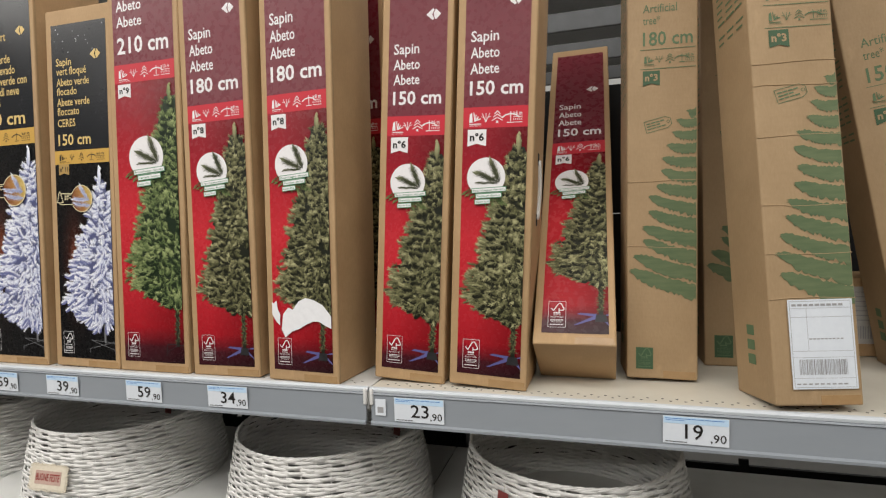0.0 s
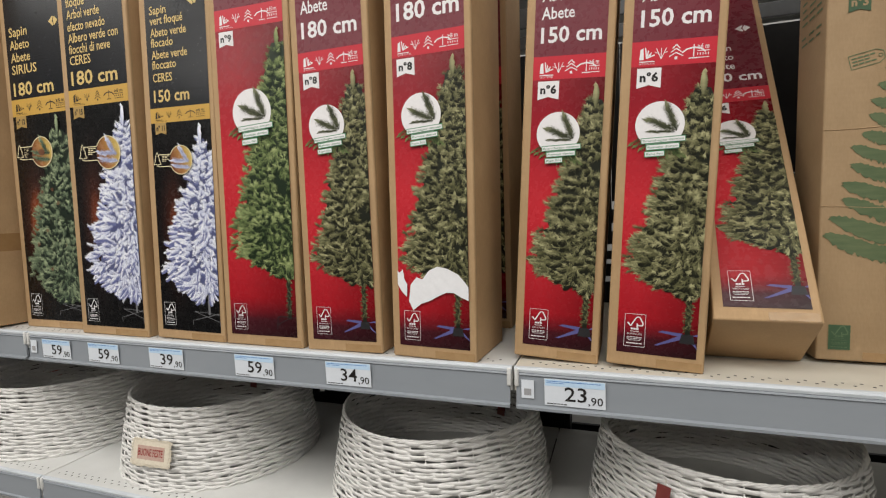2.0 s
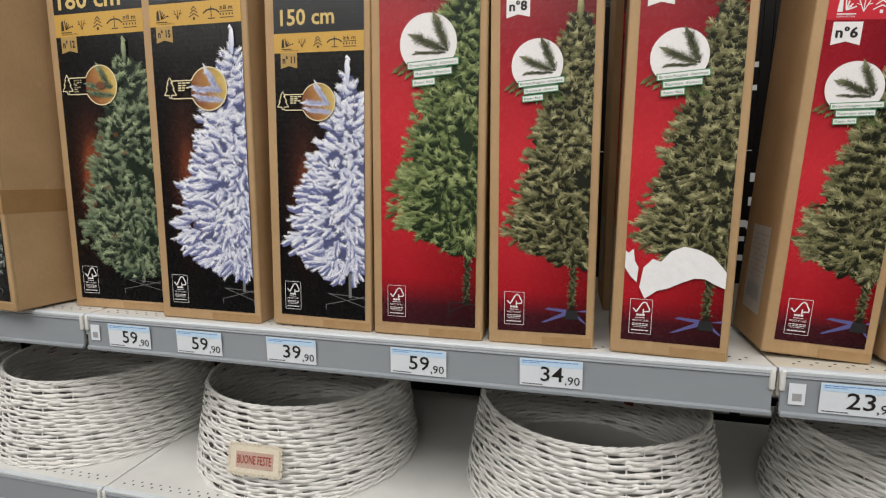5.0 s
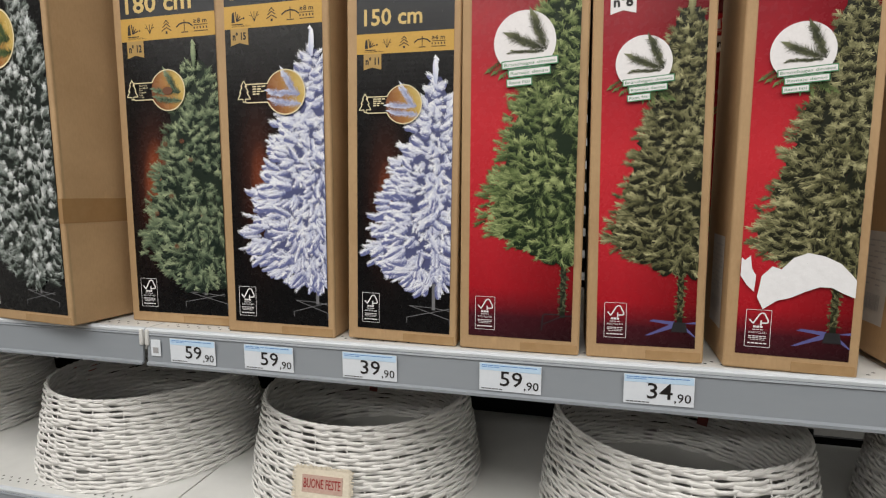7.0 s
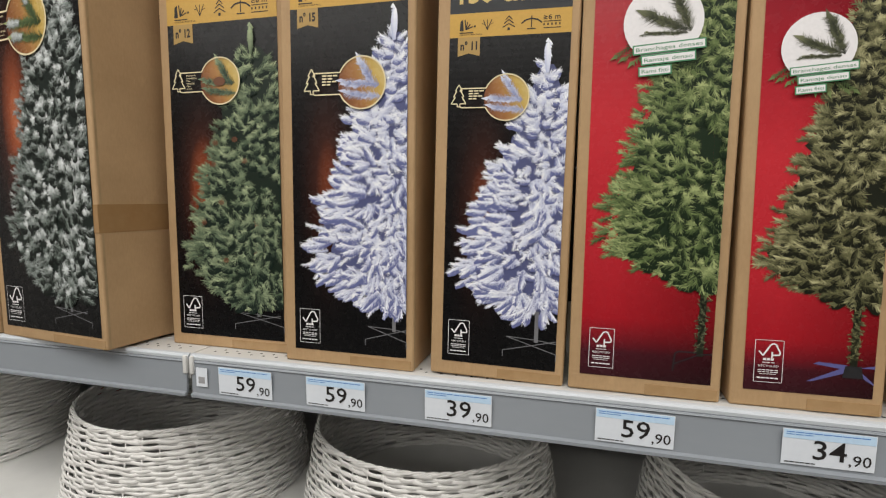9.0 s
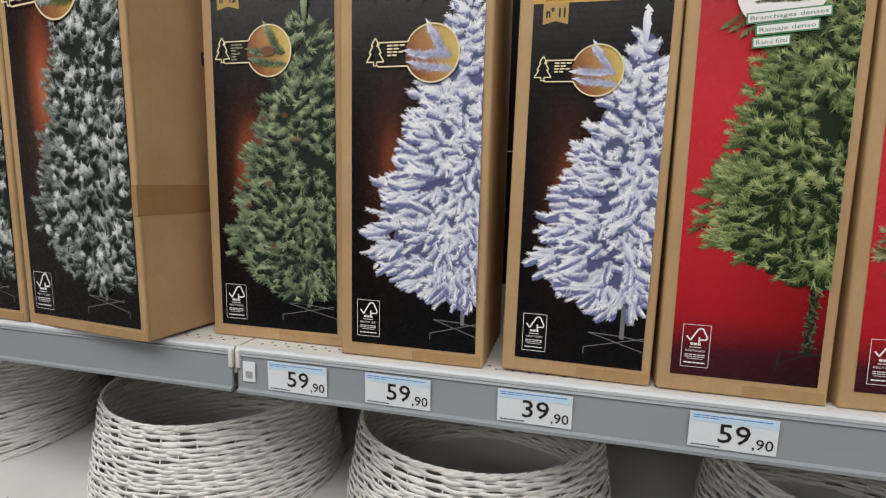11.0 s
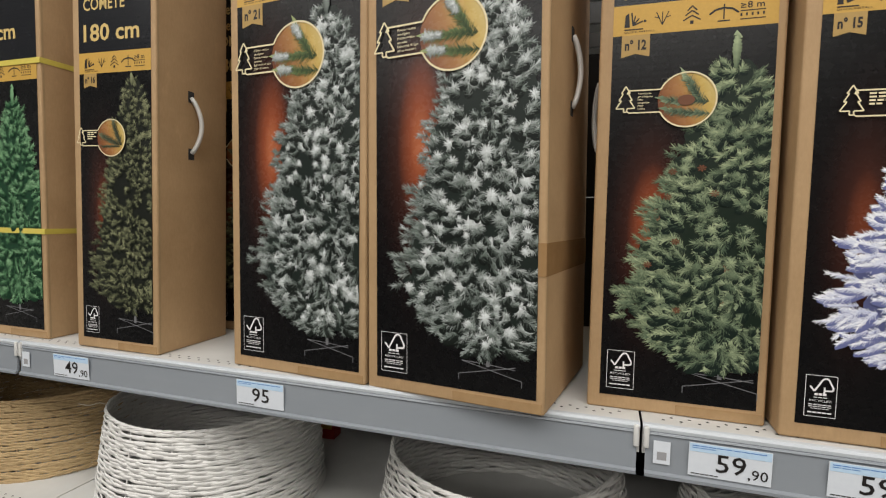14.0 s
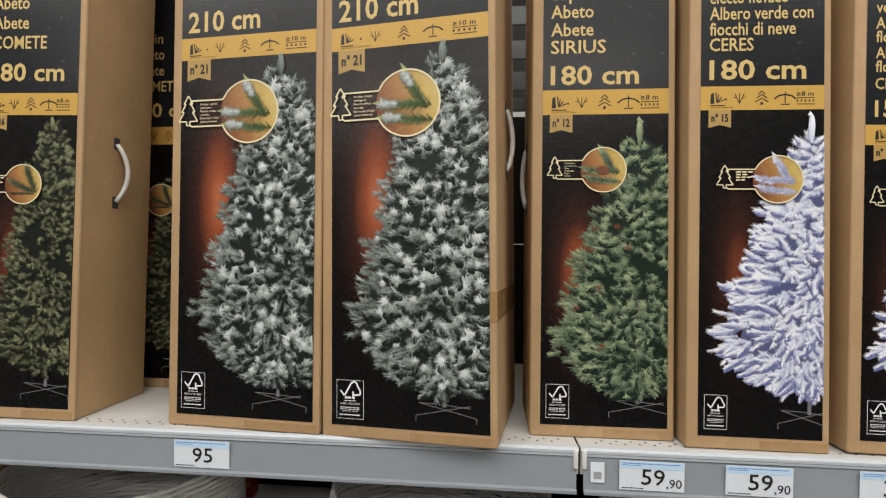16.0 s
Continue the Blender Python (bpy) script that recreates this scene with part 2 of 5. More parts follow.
def block(x0, x1, y0, y1, z0, z1, bevel=0.0, segments=2, bm=None):
    bm = bm or bmesh.new()
    made = bmesh.ops.create_cube(bm, size=1, matrix=Matrix.Translation(((x0 + x1) / 2, (y0 + y1) / 2, (z0 + z1) / 2)) @ Matrix.Diagonal((x1 - x0, y1 - y0, z1 - z0, 1)))
    if bevel:
        edges = list({e for v in made["verts"] for e in v.link_edges})
        bmesh.ops.bevel(bm, geom=edges, offset=bevel, segments=segments, affect="EDGES", profile=0.6)
    return bm


def extrude_profile(points, x0, x1, closed=True):
    """A profile in (y, z) drawn along x, with its ends capped."""
    bm = bmesh.new()
    a = [bm.verts.new((x0, y, z)) for y, z in points]
    b = [bm.verts.new((x1, y, z)) for y, z in points]
    n = len(points)
    for i in range(n if closed else n - 1):
        bm.faces.new((a[i], a[(i + 1) % n], b[(i + 1) % n], b[i]))
    if closed:
        bm.faces.new(a[::-1])
        bm.faces.new(b)
    bmesh.ops.recalc_face_normals(bm, faces=bm.faces)
    return bm


def tube(path, radius, sides=6, closed=False):
    """A round bar along a list of points."""
    bm = bmesh.new()
    pts = [Vector(p) for p in path]
    rings = []
    side = None
    for i, p in enumerate(pts):
        a = pts[i - 1] if i or closed else p
        b = pts[(i + 1) % len(pts)] if i + 1 < len(pts) or closed else p
        along = (b - a).normalized()
        side = (along.orthogonal() if side is None else side - along * side.dot(along)).normalized()
        other = along.cross(side)
        rings.append([bm.verts.new(p + radius * (math.cos(k * math.tau / sides) * side + math.sin(k * math.tau / sides) * other)) for k in range(sides)])
    for i in range(len(rings) if closed else len(rings) - 1):
        r, s = rings[i], rings[(i + 1) % len(rings)]
        for k in range(sides):
            bm.faces.new((r[k], r[(k + 1) % sides], s[(k + 1) % sides], s[k]))
    if not closed:
        bm.faces.new(rings[0][::-1])
        bm.faces.new(rings[-1])
    bmesh.ops.recalc_face_normals(bm, faces=bm.faces)
    return bm


LETTERS = {}


def letters(text, bold=0.0):
    """The outline of a line of type, cap height about 0.7, as points and faces."""
    key = (text, bold)
    if key not in LETTERS:
        cu = bpy.data.curves.new("type", "FONT")
        cu.body, cu.size, cu.resolution_u, cu.offset, cu.dimensions = text, 1.0, 2, bold, "2D"
        cu.fill_mode = "BOTH"
        ob = new("type", cu)
        bpy.context.view_layer.update()
        me = bpy.data.meshes.new_from_object(ob.evaluated_get(bpy.context.evaluated_depsgraph_get()))
        pts = [(v.co.x, v.co.y) for v in me.vertices]
        fs = [tuple(p.vertices) for p in me.polygons]
        bpy.data.objects.remove(ob)
        bpy.data.curves.remove(cu)
        bpy.data.meshes.remove(me)
        LETTERS[key] = (pts, fs)
    return LETTERS[key]


class Print:
    """Flat artwork on the plane y = -lift, in metres across and up."""

    def __init__(self, lift):
        self.lift, self.verts, self.faces, self.uvs = lift, [], [], []
        self.turn, self.at, self.laid = 0.0, (0, 0), 0

    def put(self, pts, faces, uvs=None, lift=None):
        k = len(self.verts)
        if not isinstance(lift, list):
            lift = [lift or self.lift + 4e-6 * self.laid] * len(pts)
            self.laid += 1
        c, s = math.cos(self.turn), math.sin(self.turn)
        ox, oz = self.at
        for (x, z), up in zip(pts, lift):
            dx, dz = x - ox, z - oz
            self.verts.append((ox + c * dx - s * dz, -up, oz + s * dx + c * dz))
        self.uvs += uvs or [(0, 0)] * len(pts)
        self.faces += [tuple(k + i for i in f) for f in faces]
        return self

    def poly(self, *pts):
        return self.put(pts, [tuple(range(len(pts)))])

    def rect(self, x0, z0, x1, z1, uv=False):
        return self.put([(x0, z0), (x1, z0), (x1, z1), (x0, z1)], [(0, 1, 2, 3)], [(0, 0), (1, 0), (1, 1), (0, 1)] if uv else None)

    def line(self, a, b, w):
        d = Vector((b[0] - a[0], b[1] - a[1])).normalized() * w / 2
        return self.poly((a[0] + d.y, a[1] - d.x), (b[0] + d.y, b[1] - d.x), (b[0] - d.y, b[1] + d.x), (a[0] - d.y, a[1] + d.x))

    def path(self, pts, w, closed=False):
        pts = list(pts)
        for a, b in zip(pts, pts[1:] + (pts[:1] if closed else [])):
            self.line(a, b, w)
        return self

    def disc(self, x, z, r, n=32, sx=1.0, uv=True):
        pts = [(x + sx * r * math.cos(i * math.tau / n), z + r * math.sin(i * math.tau / n)) for i in range(n)]
        return self.put(pts, [tuple(range(n))], [(0.5 + 0.5 * math.cos(i * math.tau / n), 0.5 + 0.5 * math.sin(i * math.tau / n)) for i in range(n)])

    def ring(self, x, z, r, w, n=36, a0=0.0, a1=math.tau, sx=1.0):
        m = n + 1
        pts = [(x + sx * q * math.cos(a0 + (a1 - a0) * i / n), z + q * math.sin(a0 + (a1 - a0) * i / n)) for i in range(m) for q in (r - w / 2, r + w / 2)]
        return self.put(pts, [(2 * i, 2 * i + 1, 2 * i + 3, 2 * i + 2) for i in range(n)])

    def text(self, body, x, z, cap, width=None, bold=0.012):
        """A line whose capitals are cap high; width squeezes it to that length."""
        pts, fs = letters(body, bold)
        left, right = min(p[0] for p in pts), max(p[0] for p in pts)
        sz = cap / 0.70
        sx = width / (right - left) if width else sz
        return self.put([(x + (px - left) * sx, z + pz * sz) for px, pz in pts], fs)

    def mesh(self, name):
        return mesh_of(name, self.verts, self.faces, self.uvs)


# ---- the printed trees ----


def sprig(art, x, z, dx, dz, length, needle, count, tone, lift, limit, spread=0.9, thick=0.25, slim=0.45):
    """One twig: needles on both sides of a short stalk, cut off at the panel's edge."""
    n = math.hypot(dx, dz) or 1
    dx, dz = dx / n, dz / n
    px, pz = -dz, dx
    bend = random.uniform(-0.25, 0.25)
    stalk = []
    for i in range(count + 1):
        f = i / count
        stalk.append((x + dx * length * f + px * bend * length * f * f, z + dz * length * f + pz * bend * length * f * f))
    pts, uv, faces, up = [], [], [], []
    for i in range(count):
        f = (i + 0.5) / count
        (ax, az), (bx, bz) = stalk[i], stalk[i + 1]
        for side in (-1, 1):
            nl = needle * (1.0 - 0.35 * f) * random.uniform(0.7, 1.2)
            a = spread * random.uniform(0.7, 1.2)
            tx, tz = dx * math.cos(a) + side * px * math.sin(a), dz * math.cos(a) + side * pz * math.sin(a)
            k = len(pts)
            pts += [(ax, az), (ax + (bx - ax) * slim * 2, az + (bz - az) * slim * 2), (ax + tx * nl, az + tz * nl)]
            t = min(1.0, max(0.0, tone + random.uniform(-0.12, 0.12)))
            uv += [(t, 0.55 * f), (t, 0.55 * f), (t, 0.22 + 0.78 * f)]
            up += [lift + 2e-5 + 3e-6 * i, lift + 2e-5 + 3e-6 * i, lift + 4e-6 * i + 2e-6 * side]
            faces.append((k, k + 1, k + 2))
    w = needle * thick
    ex, ez = stalk[count]
    k = len(pts)
    pts += [stalk[count - 1], (ex + px * w, ez + pz * w), (ex + dx * needle * 0.9, ez + dz * needle * 0.9), (ex - px * w, ez - pz * w)]
    uv += [(tone, 0.5), (tone, 0.85), (tone, 1.0), (tone, 0.85)]
    up += [lift + 6e-5, lift + 7e-5, lift + 6e-5, lift + 7e-5]
    faces.append((k, k + 1, k + 2, k + 3))
    art.put([(max(limit[0], min(limit[1], a)), b) for a, b in pts], faces, uv, up)


def tuft(art, x, z, dx, dz, length, width, tone, lift, limit, ragged=0.3, stations=8, bow=0.2):
    """One bushy finger of a branch: a light spine, shaded flanks, a rounded ragged tip."""
    n = math.hypot(dx, dz) or 1
    dx, dz = dx / n, dz / n
    px, pz = (-dz, dx) if dx >= 0 else (dz, -dx)
    bend = random.uniform(-bow, bow)
    pts, uv, up, faces = [], [], [], []
    for i in range(stations + 1):
        f = i / stations
        cx, cz = x + dx * length * f + px * bend * length * f * f, z + dz * length * f + pz * bend * length * f * f
        h = width * min(1.0, 0.45 + 1.1 * f) * (1.0 if f < 0.6 else math.sqrt(max(0.0, 1 - ((f - 0.6) / 0.4) ** 2)))
        h *= 1 + ragged * (0.8 if i % 2 else -0.8) * random.uniform(0.5, 1.2)
        back = width * ragged * 0.9 * (0.6 if i % 2 else -0.3)
        t = min(1.0, max(0.0, tone + random.uniform(-0.07, 0.07)))
        pts += [(cx - px * h + dx * back, cz - pz * h + dz * back), (cx, cz), (cx + px * h * 0.9 + dx * back, cz + pz * h * 0.9 + dz * back)]
        uv += [(t, 0.04 + 0.30 * f), (t, 0.25 + 0.7 * f), (t, 0.18 + 0.62 * f)]
        up += [lift, lift + 2e-5, lift + 1e-5]
        if i:
            k = 3 * i
            faces += [(k - 3, k - 2, k + 1, k), (k - 2, k - 1, k + 2, k + 1)]
    art.put([(max(limit[0], min(limit[1], a)), b) for a, b in pts], faces, uv, up)


def bough(art, x, z, dx, dz, length, breadth, tone, lift, limit, needles, shade=0.6, root=0.22):
    """One bushy twig: a little shade below it, then needles along the stalk, the upper side lighter."""
    n = math.hypot(dx, dz) or 1
    dx, dz = dx / n, dz / n
    px, pz = (-dz, dx) if dx >= 0 else (dz, -dx)
    bend = random.uniform(-0.25, 0.25)
    at = lambda f: (x + dx * length * f + px * bend * length * f * f, z + dz * length * f + pz * bend * length * f * f)
    pts, uv, up, faces = [], [], [], []
    if random.random() < shade:
        low = [(at(f), h * breadth) for f, h in ((0.0, 0.4), (0.35, 0.85), (0.75, 0.95), (1.05, 0.4))]
        drop = 0.40 * breadth
        pts += [(cx - px * h, cz - pz * h - drop) for (cx, cz), h in low] + [(cx + px * h * 0.7, cz + pz * h * 0.7 - drop) for (cx, cz), h in low[::-1]]
        uv += [(0.0, 0.0)] * 8
        up += [lift] * 8
        faces.append(tuple(range(8)))
    slim = 0.42 * length / needles + 0.00032
    for i in range(needles):
        f = i / (needles - 1)
        side = 1 if i % 2 else -1
        cx, cz = at(f * 0.96)
        a = (1.2 - 0.8 * f) * random.uniform(0.45, 1.25) * side
        reach = breadth * (0.8 + 0.5 * f if f < 0.5 else 1.2 - 0.3 * f) * random.uniform(0.5, 1.3)
        tx, tz = dx * math.cos(a) + px * math.sin(a), dz * math.cos(a) + pz * math.sin(a)
        lit = (0.14 if side > 0 else -0.10) + random.uniform(-0.22, 0.22)
        t = min(1.0, max(0.0, tone + 0.08 * side + random.uniform(-0.24, 0.24)))
        k = len(pts)
        qx, qz = -tz * slim, tx * slim
        pts += [(cx - qx, cz - qz), (cx + qx, cz + qz), (cx + tx * reach + qx * 0.3, cz + tz * reach + qz * 0.3), (cx + tx * reach - qx * 0.3, cz + tz * reach - qz * 0.3)]
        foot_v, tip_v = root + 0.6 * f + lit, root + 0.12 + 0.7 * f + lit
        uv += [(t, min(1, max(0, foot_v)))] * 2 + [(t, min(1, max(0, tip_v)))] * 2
        up += [lift + 1.5e-6 + 1.5e-6 * random.random()] * 4
        faces.append((k, k + 1, k + 2, k + 3))
    art.put([(max(limit[0], min(limit[1], a)), b) for a, b in pts], faces, uv, up)


def bough_end(art, x, z, r, tone, lift, limit):
    """A twig seen end on: a fluffy ball of needles, pale in the middle and above."""
    pts, uv, up, faces = [], [], [], []
    count = 64
    for i in range(count):
        a = (i * 0.618 + random.uniform(-0.05, 0.05)) * math.tau
        c, s = math.cos(a), math.sin(a)
        inner = r * 0.45 * random.random()
        q = r * random.uniform(0.45, 1.12)
        w = r * 0.07
        ox, oz = x + c * inner * 0.6, z + s * inner * 0.6
        k = len(pts)
        pts += [(ox - s * w, oz + c * w), (ox + s * w, oz - c * w), (x + c * q, z + s * q)]
        t = min(1.0, max(0.0, tone + 0.10 * s + random.uniform(-0.3, 0.15)))
        v = 0.70 + 0.1 * s + random.uniform(-0.2, 0.2)
        uv += [(t, v), (t, v), (t, max(0.0, 0.42 + 0.2 * s + random.uniform(-0.15, 0.15)))]
        up += [lift + 1.5e-6 + 1.2e-6 * random.random()] * 3
        faces.append((k, k + 1, k + 2))
    art.put([(max(limit[0], min(limit[1], a)), b) for a, b in pts], faces, uv, up)


def tree_picture(parent, kind, axis, top, crown, foot, left, limit, seed, scale=1.0):
    """A fir as printed on the carton: a shaded body, then some hundreds of twigs over it."""
    random.seed(seed)
    foot += 0.020 if kind == "flocked" else 0.012
    top -= 0.012
    half, tall = (axis - left) * 0.96, crown - foot

    wide = kind == "flocked"
    peak = 0.80 if kind in ("flocked", "pine", "snowy") else 0.87

    def width(z):
        f = (crown - z) / tall
        body = (0.08 + 0.92 * min(1.0, f / peak) ** 0.88) if wide else (0.12 + 0.88 * min(1.0, f / peak) ** (0.90 if kind in ("olive", "green") else 0.75))
        return half * body * (1.0 if f < peak else max(0.10, 1 - ((f - peak) / (1 - peak)) ** 2 * (0.85 if kind in ("olive", "green") else 0.65)))

    fill = Print(0.0010)
    steps = 46
    for s in (-1, 1):
        edge = [(axis + s * width(crown - tall * i / steps) * (random.uniform(0.64, 0.82) if kind == "flocked" else random.uniform(0.78, 0.93)), crown - tall * i / steps) for i in range(steps + 1)]
        edge = [(max(limit[0], min(limit[1], x)), z) for x, z in edge]
        for (x0, z0), (x1, z1) in zip(edge, edge[1:]):
            fill.poly((axis, z0), (x0, z0), (x1, z1), (axis, z1))
    picture = part("tree_picture", fill.mesh("tree_shade"), ART_FILL[kind], parent)

    art = Print(0.0012)
    # twigs, their length and half width, needles on each, share seen end on, depth of the gaps, paleness
    count, length, breadth, per, ends, gaps, pale = dict(
        flocked=(520, 0.041, 0.0078, 70, 0.16, 0.30, 0.50), pine=(820, 0.0255, 0.0088, 44, 0.20, 0.18, 0.22),
        snowy=(1200, 0.018, 0.0076, 28, 0.30, 0.20, 0.06), olive=(840, 0.0200, 0.0080, 32, 0.22, 0.17, 0.10),
        green=(760, 0.0230, 0.0088, 36, 0.22, 0.24, 0.22), dusk=(900, 0.0170, 0.0078, 30, 0.16, 0.20, 0.14),
        vivid=(600, 0.0260, 0.0092, 34, 0.10, 0.22, 0.26))[kind]
    length, breadth = length * scale, breadth * scale
    spots = []
    for i in range(count):
        f = random.random() ** 0.66
        rel = random.uniform(-1, 1)
        w = width(crown - tall * f)
        if axis + rel * w > limit[1] + 0.008:
            rel = random.uniform(-1, (limit[1] - axis) / max(0.02, w))
        spots.append((0.85 * (1 - abs(rel)) + 0.25 * f + 0.3 * random.random(), f, rel))
    spots.sort()
    for i, (order, f, rel) in enumerate(spots):
        z = crown - tall * f
        w = width(z)
        lift = 0.00125 + 0.0020 * i / count
        reach = length * (0.50 + 0.60 * f) * random.uniform(0.75, 1.15)
        w *= 1 + 0.08 * noise.noise((z * 24, math.copysign(3.0, rel), seed))
        x = axis + rel * max(0.0, w * random.uniform(0.9, 1.06) - reach * 0.72)
        hollow = noise.noise((x * 55, z * 48, seed * 3.7))
        if abs(rel) < 0.82 and f > 0.25 and hollow < -gaps and random.random() < 0.9:
            continue
        dx = rel * 1.3 + math.copysign(0.25, rel) + random.uniform(-0.35, 0.35)
        dz = (0.95 - 1.45 * f if kind == "flocked" else 0.95 - 1.05 * f) + random.uniform(-0.6, 0.6)
        if abs(rel) < 0.4:
            dx, dz, reach = random.uniform(-1, 1), dz - 0.55, reach * 0.72
        clump = 0.5 + 0.5 * noise.noise((x * 21, z * 19, seed))
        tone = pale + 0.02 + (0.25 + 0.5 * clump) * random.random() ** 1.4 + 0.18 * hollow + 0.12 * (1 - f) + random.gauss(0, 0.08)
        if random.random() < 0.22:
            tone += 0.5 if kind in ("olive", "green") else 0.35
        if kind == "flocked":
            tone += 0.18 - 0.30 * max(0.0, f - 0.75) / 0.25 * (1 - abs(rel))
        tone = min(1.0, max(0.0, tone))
        if random.random() < ends and abs(rel) < 0.9:
            size = breadth * random.uniform(0.9, 1.8) if kind == "snowy" else breadth * random.uniform(1.0, 1.55)
            bough_end(art, x, z, size, tone + (random.uniform(0.25, 0.8) if kind == "snowy" else 0.10), lift, limit)
        else:
            bough(art, x, z, dx, dz, reach, breadth * random.uniform(0.8, 1.15), tone * (0.75 if kind == "snowy" else 1.0), lift, limit, per, *((0.6, 0.22) if kind == "flocked" else (0.92 if abs(rel) < 0.72 else 0.0, 0.08)))
    pale_top = dict(flocked=1.0, snowy=0.25).get(kind, 0.8)
    for i in range(9):
        sprig(art, axis + random.uniform(-0.001, 0.001), crown - 0.01 + (top - crown + 0.008) * i / 9, 0, 1, (top - crown) / 6 + 0.004, 0.0075 * scale, 6, pale_top, 0.0027 + 0.00009 * i, limit, 0.7, 0.6)
    tuft(art, axis, crown - 0.012, random.uniform(-0.02, 0.02), 1, top - crown + 0.014, 0.0062 * scale, pale_top, 0.0036, limit, 0.12 if kind == "flocked" else 0.22, 18, 0.04)
    if kind == "pine":
        for k in range(9):
            cone = Print(0.0030)
            f, rel = random.uniform(0.3, 0.95), random.uniform(-0.95, 0.4)
            cx, cz = axis + rel * width(crown - tall * f) * 0.92, crown - tall * f
            for q in range(7):
                a = q * math.tau / 7 + k
                cone.poly((cx, cz), (cx + 0.005 * math.cos(a - 0.3), cz + 0.004 * math.sin(a - 0.3)), (cx + 0.007 * math.cos(a), cz + 0.0055 * math.sin(a)), (cx + 0.005 * math.cos(a + 0.3), cz + 0.004 * math.sin(a + 0.3)))
            part("pine_cone", cone.mesh("pine_cone"), BROWN_INK, picture)
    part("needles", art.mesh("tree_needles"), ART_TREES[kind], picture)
    return picture


def stand_picture(parent, kind, axis, foot, base, limit):
    """The foot under the printed tree: thin steel legs, or a moulded blue cross with a trunk."""
    art = Print(0.0011)
    clip = lambda x: max(limit[0], min(limit[1], x))
    if kind == "steel":
        for dx, dz, ex, ez in ((-0.045, 0.006, 0.055, -0.016), (-0.05, -0.016, 0.045, 0.004), (-0.045, 0.006, 0.0, 0.004), (0.0, 0.004, 0.045, 0.0), (-0.05, -0.016, -0.05, -0.026), (0.055, -0.016, 0.055, -0.026)):
            art.line((clip(axis + dx), base + 0.03 + dz), (clip(axis + ex), base + 0.03 + ez), 0.0012)
        art.rect(axis - 0.003, base + 0.03, clip(axis + 0.003), foot + 0.03)
        part("stand_picture", art.mesh("stand"), STEEL_INK, parent)
        return
    bark = Print(0.00105)
    bark.rect(axis - 0.0042, base + 0.008, clip(axis + 0.0042), foot + 0.03)
    part("bark_picture", bark.mesh("bark"), ART_FILL["olive"], parent)
    trunk = Print(0.0011)
    random.seed(7)
    for i in range(90):
        z = base + 0.016 + (foot + 0.02 - base - 0.016) * i / 90
        x = axis + random.uniform(-0.005, 0.005)
        sprig(trunk, x, z, random.uniform(-1, 1), random.uniform(-0.5, 1), 0.005, 0.0030, 3, random.uniform(0.0, 0.45), 0.0011 + i * 0.000012, limit)
    part("trunk_picture", trunk.mesh("trunk"), ART_TREES["dusk" if kind == "loop" else "olive"], parent)
    if kind == "loop":
        art.path([(clip(axis - 0.034 + dx), base + dz) for dx, dz in ((0.0, -0.016), (0.002, 0.010), (0.006, 0.013), (0.030, 0.013))], 0.002)
        art.path([(clip(axis - 0.034), base - 0.006), (clip(axis), base + 0.011), (clip(axis + 0.02), base + 0.012)], 0.0016)
        part("stand_picture", art.mesh("stand"), STAND_DARK, parent)
        return
    for leg in (((-0.046, 0.010), (-0.040, 0.013), (-0.008, 0.011), (-0.004, 0.004)), ((-0.052, -0.014), (-0.046, -0.014), (-0.004, 0.002), (-0.010, 0.008)), ((0.0, 0.008), (0.006, 0.008), (0.03, 0.012), (0.03, 0.008)), ((-0.002, 0.004), (0.008, 0.004), (0.034, -0.012), (0.028, -0.014))):
        art.poly(*[(clip(axis + x), base + z) for x, z in leg])
    ob = part("stand_picture", art.mesh("stand"), BLUE_STAND, parent)
    cup = Print(0.0014)
    cup.poly((axis - 0.012, base - 0.006), (clip(axis + 0.012), base - 0.006), (clip(axis + 0.009), base + 0.010), (axis - 0.009, base + 0.010))
    part("stand_cup_picture", cup.mesh("stand_cup"), STAND_DARK, parent)


def paper_label(parent, x, z, w, h, colour, ground=None):
    """The small framed recycling label: a tick-shaped tree over lines of print."""
    art = Print(0.0016)
    b = 0.0007
    if ground:
        art2 = Print(0.0012)
        art2.rect(x, z, x + w, z + h)
        part("label_ground", art2.mesh("label_ground"), ground, parent)
    art.path([(x, z), (x + w, z), (x + w, z + h), (x, z + h)], b, True)
    cx, cz = x + w * 0.56, z + h * 0.76
    art.path([(cx + w * px, cz + w * pz) for px, pz in ((-0.42, -0.04), (-0.27, -0.22), (-0.12, 0.04), (-0.02, 0.22), (0.08, 0.28), (0.18, 0.24), (0.24, 0.10), (0.33, -0.06), (0.31, -0.17), (0.06, -0.19))], w * 0.06)
    art.line((cx + w * 0.05, cz - w * 0.06), (cx + w * 0.05, cz - w * 0.30), w * 0.06)
    for i, (wi, hi) in enumerate(((0.40, 0.055), (0.46, 0.018), (0.62, 0.035), (0.74, 0.022), (0.74, 0.018), (0.6, 0.014), (0.78, 0.032))):
        zz = z + h * (0.52, 0.46, 0.365, 0.28, 0.235, 0.19, 0.085)[i]
        if i == 2:
            art.text("RECYCLED", x + w * 0.14, zz, h * 0.05, w * 0.72, 0.0)
        else:
            n = 3 if wi < 0.5 else 5
            for k in range(n):
                a = x + w * (0.5 - wi / 2) + w * wi * k / n
                art.rect(a, zz, a + w * wi / n * 0.85, zz + h * hi)
    return part("recycling_label", art.mesh("recycling_label"), colour, parent)


